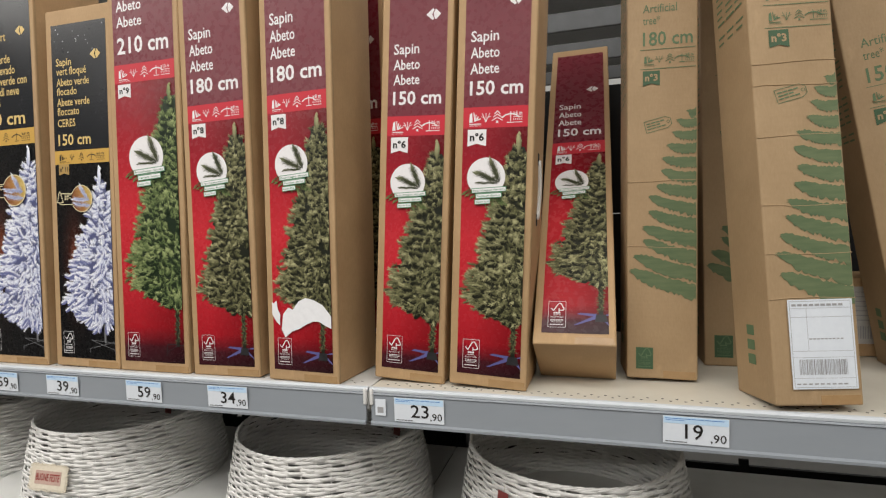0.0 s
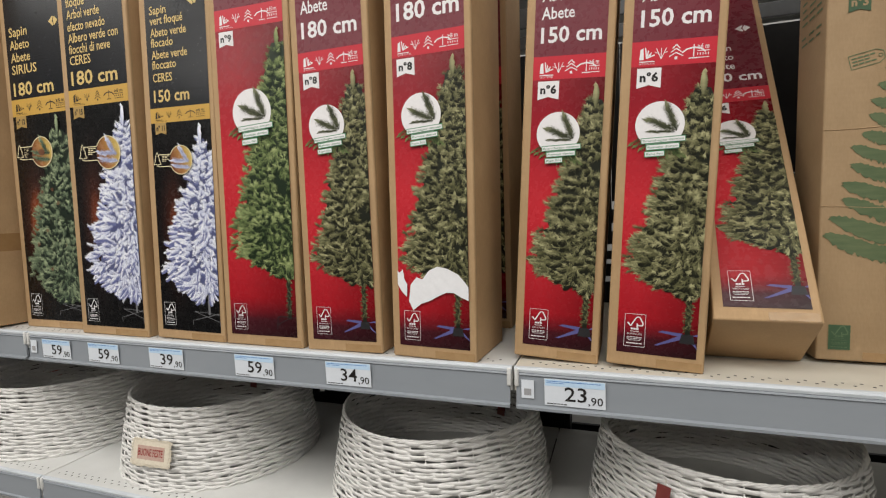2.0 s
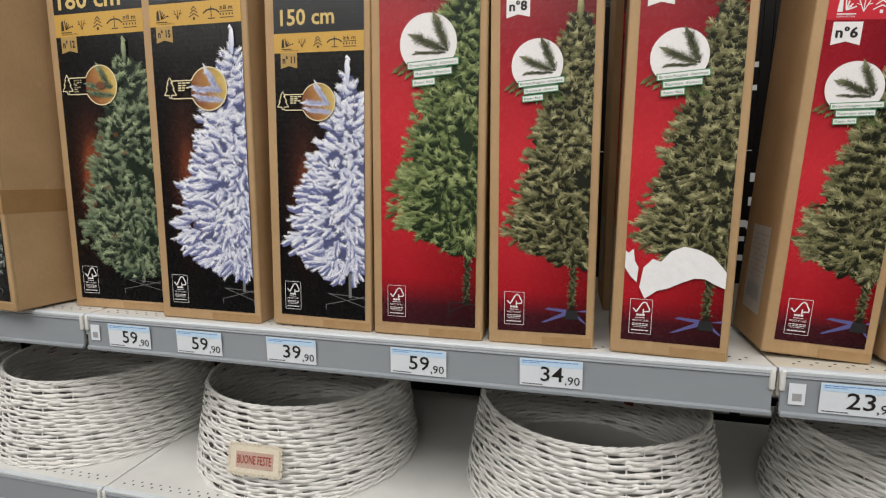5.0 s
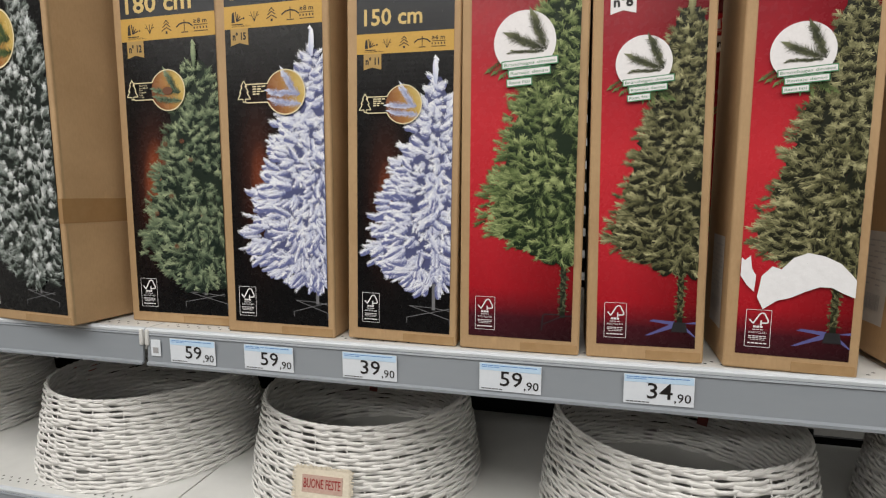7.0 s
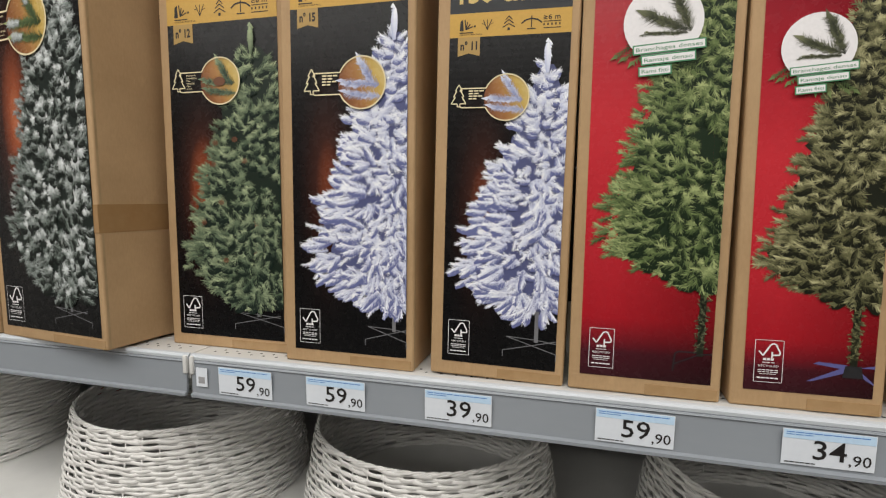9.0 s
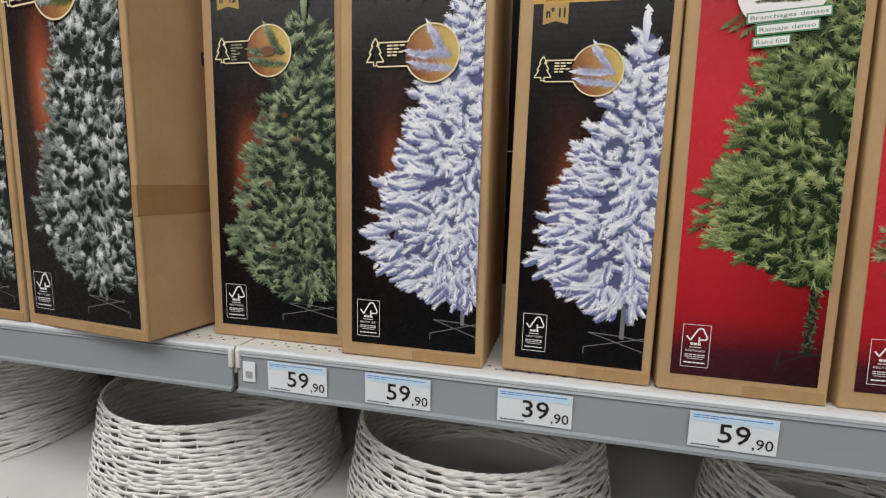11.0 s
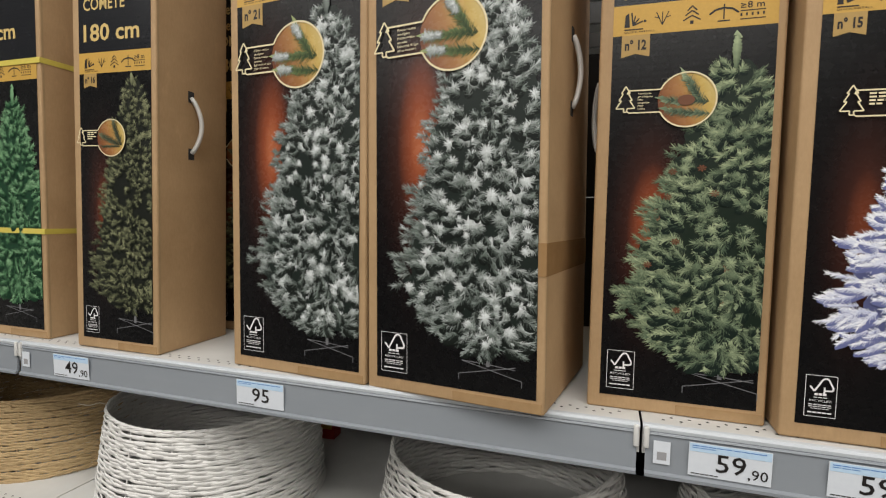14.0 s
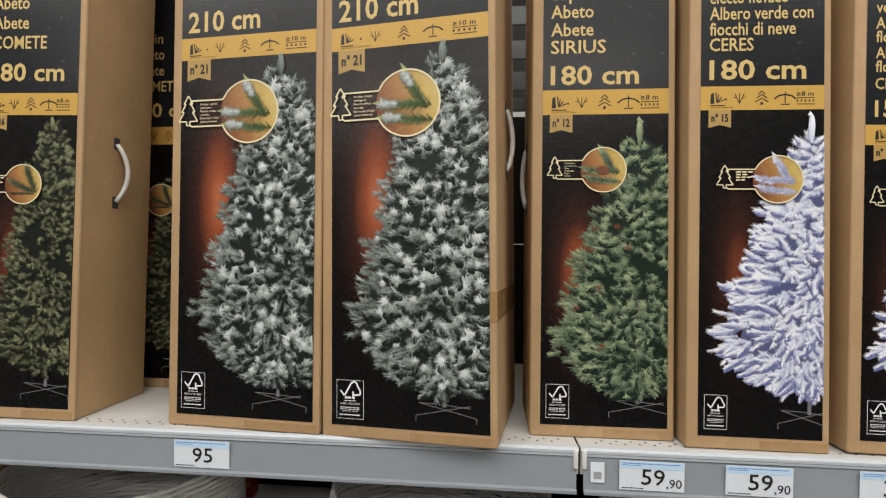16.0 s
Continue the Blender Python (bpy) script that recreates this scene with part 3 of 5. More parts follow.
def band_icons(parent, material, x, z, w, h, metres):
    """Little assembly pictograms on the coloured band."""
    def done(name="pictogram"):
        part(name, art.mesh(name), material, parent)
        return Print(0.0012)

    art = Print(0.0012)
    u = h * 0.50
    y0 = z + h * 0.27
    a = x + w * 0.02
    art.poly((a, y0), (a + u * 0.35, y0), (a + u * 0.28, y0 + u * 0.95), (a + u * 0.06, y0 + u * 0.8))
    for k in range(4):
        art.line((a + u * 0.55, y0 + u * 0.1), (a + u * (0.45 + 0.24 * k), y0 + u * (0.95 - 0.2 * k)), u * 0.09)
    art.rect(a, y0 - u * 0.20, a + u * 1.2, y0 - u * 0.12)
    art = done()
    art.disc(x + w * 0.165, y0 + u * 0.35, u * 0.09, 10)
    art = done("dot")
    a = x + w * 0.23
    for k in range(3):
        art.line((a + u * 0.5, y0), (a + u * (0.12 + 0.38 * k), y0 + u * 0.85), u * 0.06)
        art.line((a + u * (0.3 + 0.2 * k), y0 + u * 0.45), (a + u * (0.0 + 0.5 * k), y0 + u * 0.55), u * 0.05)
    art = done()
    art.text("QUICK INSTALL", x + w * 0.02, y0 - u * 0.38, u * 0.12, w * 0.22, 0.0)
    art = done("caption")
    a = x + w * 0.43
    for k, (s, t) in enumerate(((0.28, 0.62), (0.40, 0.32), (0.52, 0.0))):
        art.path([(a + u * (0.5 - s), y0 + u * (0.12 + t)), (a + u * 0.5, y0 + u * (0.42 + t)), (a + u * (0.5 + s), y0 + u * (0.12 + t))], u * 0.08)
    art.rect(a + u * 0.4, y0 - u * 0.12, a + u * 0.6, y0 + u * 0.10)
    art = done()
    a = x + w * 0.60
    art.path([(a, y0 + u * 0.35), (a + u * 0.35, y0 + u * 0.62), (a + u * 0.85, y0 + u * 0.72), (a + u * 1.35, y0 + u * 0.62), (a + u * 1.7, y0 + u * 0.35)], u * 0.12)
    art.line((a + u * 0.85, y0 + u * 0.95), (a + u * 0.85, y0), u * 0.08)
    art.rect(a + u * 0.5, y0 - u * 0.14, a + u * 1.2, y0 - u * 0.06)
    art = done()
    a = x + w * 0.80
    art.text(metres, a, y0 + u * 0.58, u * 0.40, w * 0.15, 0.01)
    art.rect(a, y0 + u * 0.40, a + w * 0.16, y0 + u * 0.46)
    for k in range(5):
        art.rect(a + w * 0.035 * k, y0 + u * 0.10, a + w * (0.035 * k + 0.012), y0 + u * 0.28)
    art.rect(a, y0 - u * 0.12, a + w * 0.16, y0 - u * 0.06)
    done("size_mark")


def brand_mark(parent, x, z, s, colour):
    """A plain two-piece arrow mark."""
    art = Print(0.0013)
    art.poly((x - s, z), (x - s * 0.1, z + s * 0.75), (x + s * 0.1, z + s * 0.6), (x - s * 0.2, z), (x + s * 0.1, z - s * 0.6), (x - s * 0.1, z - s * 0.75))
    art.poly((x + s, z), (x + s * 0.3, z + s * 0.7), (x + s * 0.05, z + s * 0.25), (x + s * 0.05, z - s * 0.25), (x + s * 0.3, z - s * 0.7))
    part("maker_mark", art.mesh("maker_mark"), colour, parent)


def flag(parent, body, x, z, w, h, ground, type_ink):
    """The swallow-tailed number flag below the band."""
    art = Print(0.0014)
    art.poly((x, z), (x + w / 2, z + h * 0.16), (x + w, z), (x + w, z + h), (x, z + h))
    f = part("number_flag", art.mesh("number_flag"), ground, parent)
    t = Print(0.0018)
    t.text(body, x + w * 0.12, z + h * 0.34, h * 0.42, w * 0.76, 0.035)
    part("number", t.mesh("number"), type_ink, f)


def bulb_badge(parent, x, z, r, limit, lines=()):
    """Gold callout: a round inset with a twig, joined to a box with a tiny tree and lines of print."""
    face = Print(0.0034)
    face.disc(x, z, r, 36)
    badge = part("callout_badge", face.mesh("callout"), BADGE, parent)
    art = Print(0.0046)
    a = math.asin(0.42)
    art.ring(x, z, r, r * 0.055, 36, math.pi + a - math.tau, math.pi - a)
    x0, h = x - r * 2.15, r * 0.42
    xr = x - r * math.cos(a)
    art.path([(xr, z + h), (x0 + r * 0.12, z + h), (x0 + r * 0.05, z + h * 0.7)], r * 0.05)
    art.path([(xr, z - h), (x0 + r * 0.12, z - h), (x0 + r * 0.05, z - h * 0.8)], r * 0.05)
    pine = ((0, 0.62), (0.16, 0.34), (0.09, 0.34), (0.24, 0.06), (0.15, 0.06), (0.34, -0.26), (0.06, -0.26), (0.06, -0.4), (-0.06, -0.4), (-0.06, -0.26), (-0.34, -0.26), (-0.15, 0.06), (-0.24, 0.06), (-0.09, 0.34), (-0.16, 0.34))
    art.path([(x0 + px * r, z + pz * r * 0.95) for px, pz in pine], r * 0.045, True)
    for k, body in enumerate(lines):
        art.text(body, x0 + r * 0.44, z + h * (0.62 - 0.27 * k), h * 0.17, None, 0.004)
    for k in range(0 if lines else 4):
        ln = (0.72, 0.5, 0.66, 0.4, 0.78, 0.6)[k] * r
        n = max(2, int(ln / r * 5))
        for j in range(n):
            art.rect(x0 + r * 0.46 + ln * j / n, z + h * (0.66 - 0.27 * k), x0 + r * 0.46 + ln * (j + 0.8) / n, z + h * (0.80 - 0.27 * k))
    part("callout_outline", art.mesh("callout_outline"), CREAM, badge)
    return badge


def twig_inset(badge, kind, x, z, r, lift=0.0037):
    art = Print(lift)
    random.seed(int(r * 1e5))
    lim = (x - r * 1.25, x + r * 1.1)
    small = kind == "dusk"
    for ox, oz, dx, dz in ((0.70, -0.45, -0.55, 1.35), (0.60, -0.40, -1.30, 0.55), (0.62, -0.48, -1.35, 0.02)) if small else ((0.75, -0.1, -1.6, 0.1), (0.8, -0.55, -1.5, 0.15), (0.6, -0.2, -0.7, 1.05)):
        for k in range(9 if small else 7):
            f = k / (9 if small else 7)
            sprig(art, x + r * (ox + dx * f * 0.85), z + r * (oz + dz * f * 0.85), dx, dz, r * (0.3 if small else 0.42), r * (0.13 if small and dz < 0.1 else 0.40 if small else 0.34), 8, 0.25 + 0.6 * f if kind == "snowy" else random.uniform(0.15, 0.65) if small else random.uniform(0.25, 0.8), lift + 0.00006 * k, lim, 0.8)
        if kind == "snowy":
            tips = Print(lift + 0.0006)
            for k in range(3):
                bough_end(tips, x + r * (ox + dx * (0.98 - 0.12 * k)), z + r * (oz + dz * (0.98 - 0.12 * k)), r * (0.24 - 0.03 * k), 0.8, lift + 0.0006 + 0.00002 * k, lim)
            part("snowy_tip", tips.mesh("snowy_tip"), ART_TREES["snowy"], badge)
    if kind == "pine":
        cone = Print(lift + 0.0009)
        cone.disc(x - r * 0.02, z - r * 0.02, r * 0.20, 14, 1.5)
        part("cone_inset", cone.mesh("cone_inset"), BROWN_INK, badge)
    part("twig_inset", art.mesh("twig_inset"), ART_TREES["green" if kind == "snowy" else kind], badge)


def white_badge(parent, x, z, r):
    """White disc with a dark twig, and three tilted caption bars over a fringe of needles."""
    fringe = Print(0.0030)
    random.seed(3)
    for k in range(8):
        sprig(fringe, x - r * 0.75 + r * 0.2 * k, z - r * (0.55 + 0.07 * k), -1.2 + 0.3 * k, -0.8, r * 0.50, r * 0.22, 6, random.uniform(0.2, 0.5), 0.0030 + k * 0.00005, (x - 1, x + 1), 0.6)
    part("needle_fringe", fringe.mesh("needle_fringe"), ART_TREES["green"], parent)
    face = Print(0.0036)
    face.disc(x, z, r, 36)
    badge = part("round_badge", face.mesh("round_badge"), WHITE, parent)
    twig_inset(badge, "dusk", x + r * 0.1, z + r * 0.1, r * 0.85, 0.0039)
    edge, bars, lines = Print(0.0048), Print(0.0050), Print(0.0052)
    for p in (edge, bars, lines):
        p.turn, p.at = radians(4), (x, z)
    for k, (a, b, body) in enumerate(((-0.75, 1.0, "Branchages denses"), (-0.55, 0.75, "Ramaje denso"), (-0.62, 0.15, "Rami fitti"))):
        z0 = z - r * (0.76 + 0.29 * k)
        edge.rect(x + r * a - r * 0.035, z0 - r * 0.035, x + r * b + r * 0.035, z0 + r * 0.225)
        bars.rect(x + r * a, z0, x + r * b, z0 + r * 0.19)
        lines.text(body, x + r * (a + 0.05), z0 + r * 0.045, r * 0.10, r * (b - a - 0.1), 0.0)
    part("caption_edge", edge.mesh("caption_edge"), MINT, badge)
    part("caption_bar", bars.mesh("caption_bar"), WHITE, badge)
    part("caption_line", lines.mesh("caption_line"), MINT, badge)


def badge_ink():
    m, nt, b = shader("callout_fade_ink")
    u, v = uv_of(nt)
    nt.links.new(ramp(nt, maths(nt, "ADD", maths(nt, "MULTIPLY", u, 0.75), maths(nt, "MULTIPLY", v, 0.25)), ((0.1, (0.16, 0.05, 0.025)), (0.45, (0.36, 0.17, 0.06)), (0.75, (0.52, 0.36, 0.10)), (0.95, (0.60, 0.47, 0.2)))), b.inputs["Base Color"])
    gloss_print(nt, b)
    return m


BADGE = badge_ink()

# ---- the store's shell ----
SHELF, LOW, LOWEST = 1.136, 0.73, 0.33
FRONT, BACK = 0.970, 1.66
JOINTS = (-4.426, -3.10, -1.774, -0.447, 0.880, 2.207)


def shell(name, bm, material, label):
    return tagged(part(name, bm, material), label, name.split("_")[0], kind="structure")


shell("floor", block(-9, 7, -8, 8, -0.1, 0.0), TILE, "pale glazed store floor")
shell("ceiling", block(-9, 7, -8, 8, 3.8, 3.9), CEIL, "white panelled store ceiling")
shell("wall_north", block(-9, 7, 8, 8.1, 0, 3.8), PLASTER, "plain pale store wall")
shell("wall_south", block(-9, 7, -8.1, -8, 0, 3.8), PLASTER, "plain pale store wall")
shell("wall_west", block(-9.1, -9, -8, 8, 0, 3.8), PLASTER, "plain pale store wall")
shell("wall_east", block(7, 7.1, -8, 8, 0, 3.8), PLASTER, "plain pale store wall")
# Unseen run added opposite, dark so the glossy prints mirror little.
shell("wall_aisle", block(-6, 4, -2.3, -2.2, 0, 2.1), DARK_RUN, "plain dark stand-in for the unseen opposite shelves")
shell("wall_far_aisle", block(-6, 4, 3.4, 3.5, 0, 2.4), PLASTER, "plain run of shelves in the next aisle")

# ---- the shelving ----


def shelf_unit(x0, x1, top, tray_ink, name="shelf"):
    """One bay's shelf: a folded tray with a row of slots, and a sloped price rail on its front edge."""
    thing = tagged(new(name), "white metal store shelf with a grey plastic price rail", "shelf", "gondola shelves")
    thing.location = ((x0 + x1) / 2, FRONT, top)
    w = (x1 - x0) / 2 - 0.002
    d = BACK - FRONT
    tray = extrude_profile([(0.004, -0.003), (0.010, 0.0), (d, 0.0), (d, -0.035), (d - 0.003, -0.035), (d - 0.003, -0.004), (0.014, -0.004), (0.014, -0.045), (0.004, -0.045)], -w, w)
    part("tray", tray, tray_ink, thing)
    slots = bmesh.new()
    x = -w + 0.03
    while x < w - 0.02:
        for dx, y in ((0.0, 0.028), (0.0125, 0.040)):
            bmesh.ops.create_circle(slots, cap_ends=True, segments=8, radius=0.0026, matrix=Matrix.Translation((x + dx, y, 0.0006)))
        x += 0.025
    part("slot_row", slots, HOLE, thing)["kind"] = "stuff"
    lip = extrude_profile([(-0.002, -0.003), (0.0, 0.001), (0.006, 0.002), (0.008, -0.001), (0.004, -0.006), (-0.001, -0.008)], -w, w)
    part("rail_lip", lip, RAIL_LIP, thing)
    rail = extrude_profile([(0.003, -0.008), (-0.002, -0.009), (-0.0035, -0.012), (-0.001, -0.014), (-0.003, -0.067), (-0.0075, -0.070), (-0.007, -0.075), (-0.001, -0.073), (0.002, -0.067)], -w + 0.004, w - 0.004)
    part("price_rail", rail, RAIL, thing)
    for s in (-1, 1):
        clip = block(s * (w - 0.005) - 0.004, s * (w - 0.005) + 0.004, -0.006, 0.004, -0.034, -0.001, 0.0025)
        smooth(part("end_clip", clip, ENAMEL, thing))
        bracket = extrude_profile([(0.05, -0.045), (d, -0.085), (d, -0.005), (0.05, -0.005)], s * (w - 0.012) - 0.002, s * (w - 0.012) + 0.002)
        part("bracket", bracket, BLACK_STEEL, thing)
    return thing


for a, b in zip(JOINTS, JOINTS[1:]):
    for z in (SHELF, LOW, LOWEST):
        shelf_unit(a, b, z, CREAM_ENAMEL if a > -0.5 and z == SHELF else ENAMEL)


def upright(x):
    """Black slotted post: a front web with two columns of slots, and two flanges."""
    thing = tagged(new("shelf_upright"), "black slotted steel shelving upright", "upright", "uprights")
    thing.location = (x, BACK, 0)
    web = bmesh.new()
    for s in (-1, 1):
        block(s * 0.0125 - 0.0035, s * 0.0125 + 0.0035, 0, 0.003, 0, 2.3, bm=web)
    block(-0.030, -0.021, 0, 0.003, 0, 2.3, bm=web)
    block(0.021, 0.030, 0, 0.003, 0, 2.3, bm=web)
    block(-0.009, 0.009, 0, 0.003, 0, 2.3, bm=web)
    z = 0.0
    while z < 2.3:
        for s in (-1, 1):
            block(s * 0.0185 - 0.0026, s * 0.0185 + 0.0026, 0.0002, 0.0028, z, z + 0.012, bm=web)
        z += 0.027
    part("slotted_web", web, BLACK_STEEL, thing)
    for s in (-1, 1):
        part("flange", block(s * 0.031 - 0.0015, s * 0.031 + 0.0015, 0, 0.05, 0, 2.3), BLACK_STEEL, thing)
    # Added plates, no part of the post, that hide most slots' light.
    for z0, z1 in ((0, 1.275), (1.31, 1.355), (1.39, 1.715), (1.76, 2.3)):
        part("slot_blocker", block(-0.034, 0.034, 0.052, 0.055, z0, z1), BLACK_STEEL, thing)
    return thing


for x in JOINTS:
    upright(x)

back = tagged(new("shelf_back"), "dark steel back panels and grey bars behind the boxes", "shelf back", kind="structure")
for a, b in zip(JOINTS, JOINTS[1:]):
    ladders = [(a + 0.160, a + 0.186), (a + 0.424, a + 0.450), (a + 0.862, a + 0.888)]
    starts, ends = [a + 0.036] + [q[1] for q in ladders], [q[0] for q in ladders] + [b - 0.036]
    for x0, x1 in zip(starts, ends):
        rows = ((1.062, 1.195), (1.212, 1.25), (1.264, 1.29), (1.31, 1.5), (1.502, 1.66), (1.675, 1.72), (1.735, 1.9)) if x0 == JOINTS[3] + 0.036 else ((1.062, 1.5), (1.502, 1.9))
        for z0, z1 in (((0.1, 0.66), (0.662, 0.738), (0.775, 0.80), (0.83, 1.06)) if a == JOINTS[3] else ((0.1, 0.66), (0.662, 1.06))) + rows:
            part("back_panel", block(x0, x1, BACK + 0.03, BACK + 0.042, z0, z1, 0.002), BLACK_STEEL, back)
    rung = mesh_of("back_rung", [(x, y, z) for x in (0, 1) for y in (BACK + 0.032, BACK + 0.040) for z in (0, 0.042)], [(0, 1, 3, 2), (4, 6, 7, 5), (0, 4, 5, 1), (2, 3, 7, 6), (1, 5, 7, 3), (0, 2, 6, 4)])
    for x0, x1 in ladders:
        high = 1.42 if x0 == a + 0.160 else 1.9
        if high < 1.9:
            part("back_panel", block(x0 + 0.001, x1 - 0.001, BACK + 0.031, BACK + 0.041, high + 0.02, 1.9), BLACK_STEEL, back)
        z = 0.12
        while z < high:
            ob = part("back_rung", rung, BLACK_STEEL, back)
            ob.matrix_world = Matrix.Translation((x0, 0, z)) @ Matrix.Diagonal((x1 - x0, 1, 1, 1))
            z += 0.066
    for z0, z1 in ((1.925, 1.965), (1.99, 2.05), (2.09, 2.15), (2.2, 2.26)):
        part("back_bar", block(a + 0.036, b - 0.036, BACK + 0.05, BACK + 0.062, z0, z1, 0.002), GREY_STEEL, back)

# ---- cartons ----


def carton(x0, y0, x1, y1, depth, height, lean=0.0, tip=0.0, label="", material=None, group="boxed trees", flaps=True):
    """An upright carton whose front foot runs from (x0, y0) to (x1, y1); lean tilts it to +x, tip to the back."""
    w = math.hypot(x1 - x0, y1 - y0)
    thing = tagged(new("tree_box"), label, "box", group)
    lift = max(0.0, w * math.sin(radians(lean))) + max(0.0, depth * math.sin(radians(tip)))
    thing.matrix_world = pose(x0, y0, SHELF + 0.0005 + lift, 0, 0, math.degrees(math.atan2(y1 - y0, x1 - x0))) @ pose(0, 0, 0, 0, lean, 0) @ pose(0, 0, 0, -tip, 0, 0)
    body = part("carton", block(0, w, 0, depth, 0, height, 0.004, 3), material or KRAFT, thing)
    smooth(body)
    seam = part("corner_crease", block(w - 0.0035, w + 0.0004, 0.0035, 0.0075, 0.004, height - 0.004), INNER, thing)
    part("bottom_tape", block(w * 0.52, w - 0.004, -0.0007, 0.0, 0.002, 0.017), CLEAR_TAPE, thing, "shiny clear packing tape")
    return thing, w


def side_handle(thing, w, depth, z, side=1, bow=0.017, back=0.45):
    """A cut-out in the carton's side with a white plastic carrying strap bowed over it."""
    x = w if side > 0 else 0.0
    y = depth * back
    for dz in (-0.062, 0.062):
        part("handle_slot", block(x - 0.003, x + 0.0012 * side, y - 0.008, y + 0.008, z + dz - 0.012, z + dz + 0.012), HOLE, thing)
    pts = [(x + side * (0.001 + bow * math.sin(math.pi * k / 14) ** 0.7), y + 0.012 * math.sin(math.pi * k / 14), z - 0.06 + 0.12 * k / 14) for k in range(15)]
    smooth(part("handle", tube(pts, 0.0048, 8), HANDLE, thing, "white plastic handle"))


def side_label(thing, depth, z):
    """A grey paper address label with a barcode on the carton's west side."""
    turn = Matrix.Rotation(radians(-90), 4, "Z")
    art = Print(0.0008)
    art.rect(-0.118, z, -0.034, z + 0.150)
    paper = part("address_label", art.mesh("address_label"), PAPER_GREY, thing, "grey paper label with a barcode")
    paper.matrix_local = turn
    art = Print(0.0012)
    x = -0.108
    while x < -0.048:
        t = random.choice((0.0009, 0.0014, 0.0022))
        art.rect(x, z + 0.022, x + t, z + 0.048)
        x += t + random.choice((0.0009, 0.0015))
    for k in range(9):
        for j in range(5):
            if (k * 5 + j * 3) % 7 < 5:
                art.rect(-0.112 + 0.015 * j, z + 0.062 + 0.009 * k, -0.099 + 0.015 * j, z + 0.0645 + 0.009 * k)
    part("label_print", art.mesh("address_print"), GREY_INK, paper)


def tape_strip(thing, w, depth, z, h, side=1, front=0.0125, material=None):
    bm = block(w - front, w + 0.0006, -0.0009, depth, z, z + h, 0.0)
    part("tape", bm, material or TAPE, thing, "brown packing tape")


def black_box(x0, y0, x1, y1, depth, height, kind, lines, size, metres, number, band, axis, top, crown, foot, left, badge, label, seed, lean=0.0, tip=0.0, glow=(0.22, 0.42), handle=None, tape=None, panel_top=None, blurb=()):
    """A black-and-gold carton. band: foot and head of the gold band; heights are above the shelf."""
    thing, w = carton(x0, y0, x1, y1, depth, height, lean, tip, label)
    l, r, base = 0.019, w - 0.012, 0.022
    lim = (l, r)
    head = panel_top or height - 0.035
    art = Print(0.0007)
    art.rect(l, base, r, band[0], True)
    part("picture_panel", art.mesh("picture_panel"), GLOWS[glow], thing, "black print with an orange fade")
    art = Print(0.0007)
    art.rect(l, band[1], r, head)
    part("title_panel", art.mesh("title_panel"), NIGHT, thing)
    art = Print(0.0009)
    art.rect(l, band[0], r, band[1])
    strip = part("gold_band", art.mesh("gold_band"), GOLD, thing)
    band_icons(strip, DARK, l + 0.012, band[0], r - l - 0.02, band[1] - band[0], metres)
    for body, z, cap, width, bold in [(*q, 0.012) for q in lines] + [(*size, 0.02)]:
        art = Print(0.0012)
        art.text(body, l + 0.014, z, cap, width, bold)
        part("title_line", art.mesh("title_line"), GOLD_PALE, thing, "gold lettering")
    flag(thing, number, l + 0.013, band[0] - 0.033 * (w / 0.25), 0.040 * (w / 0.25), 0.033 * (w / 0.25), GOLD_DIM, DARK)
    tree_picture(thing, kind, axis, top, crown, foot, left, lim, seed, w / 0.25)
    stand_picture(thing, "steel", axis, foot, base + 0.012, lim)
    ob = bulb_badge(thing, badge[0], badge[1], badge[2], lim, blurb)
    twig_inset(ob, kind, badge[0], badge[1], badge[2])
    paper_label(thing, l + 0.010, base + 0.012, 0.040 * w / 0.25, 0.060 * (w / 0.25) ** 0.5, WHITE)
    if lines:
        brand_mark(thing, r - 0.034, lines[0][1] + 0.020, 0.017, GOLD_PALE)
    dots = Print(0.0013)
    random.seed(seed)
    for k in range(16):
        dots.disc(random.uniform(l + 0.01, r - 0.01), random.uniform(head - 0.075, head - 0.01), random.uniform(0.0008, 0.0022), 8)
    part("printed_snow", dots.mesh("printed_snow"), GREY_INK, thing)["kind"] = "stuff"
    if handle:
        side_handle(thing, w, depth, handle[0], *handle[1:])
    if tape:
        tape_strip(thing, w, depth, tape, 0.05)
    return thing, w


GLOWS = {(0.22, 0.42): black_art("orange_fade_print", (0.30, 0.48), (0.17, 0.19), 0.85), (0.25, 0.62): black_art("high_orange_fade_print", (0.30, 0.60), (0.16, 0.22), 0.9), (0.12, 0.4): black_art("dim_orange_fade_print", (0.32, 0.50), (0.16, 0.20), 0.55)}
RED_ART = red_art("red_studio_print")


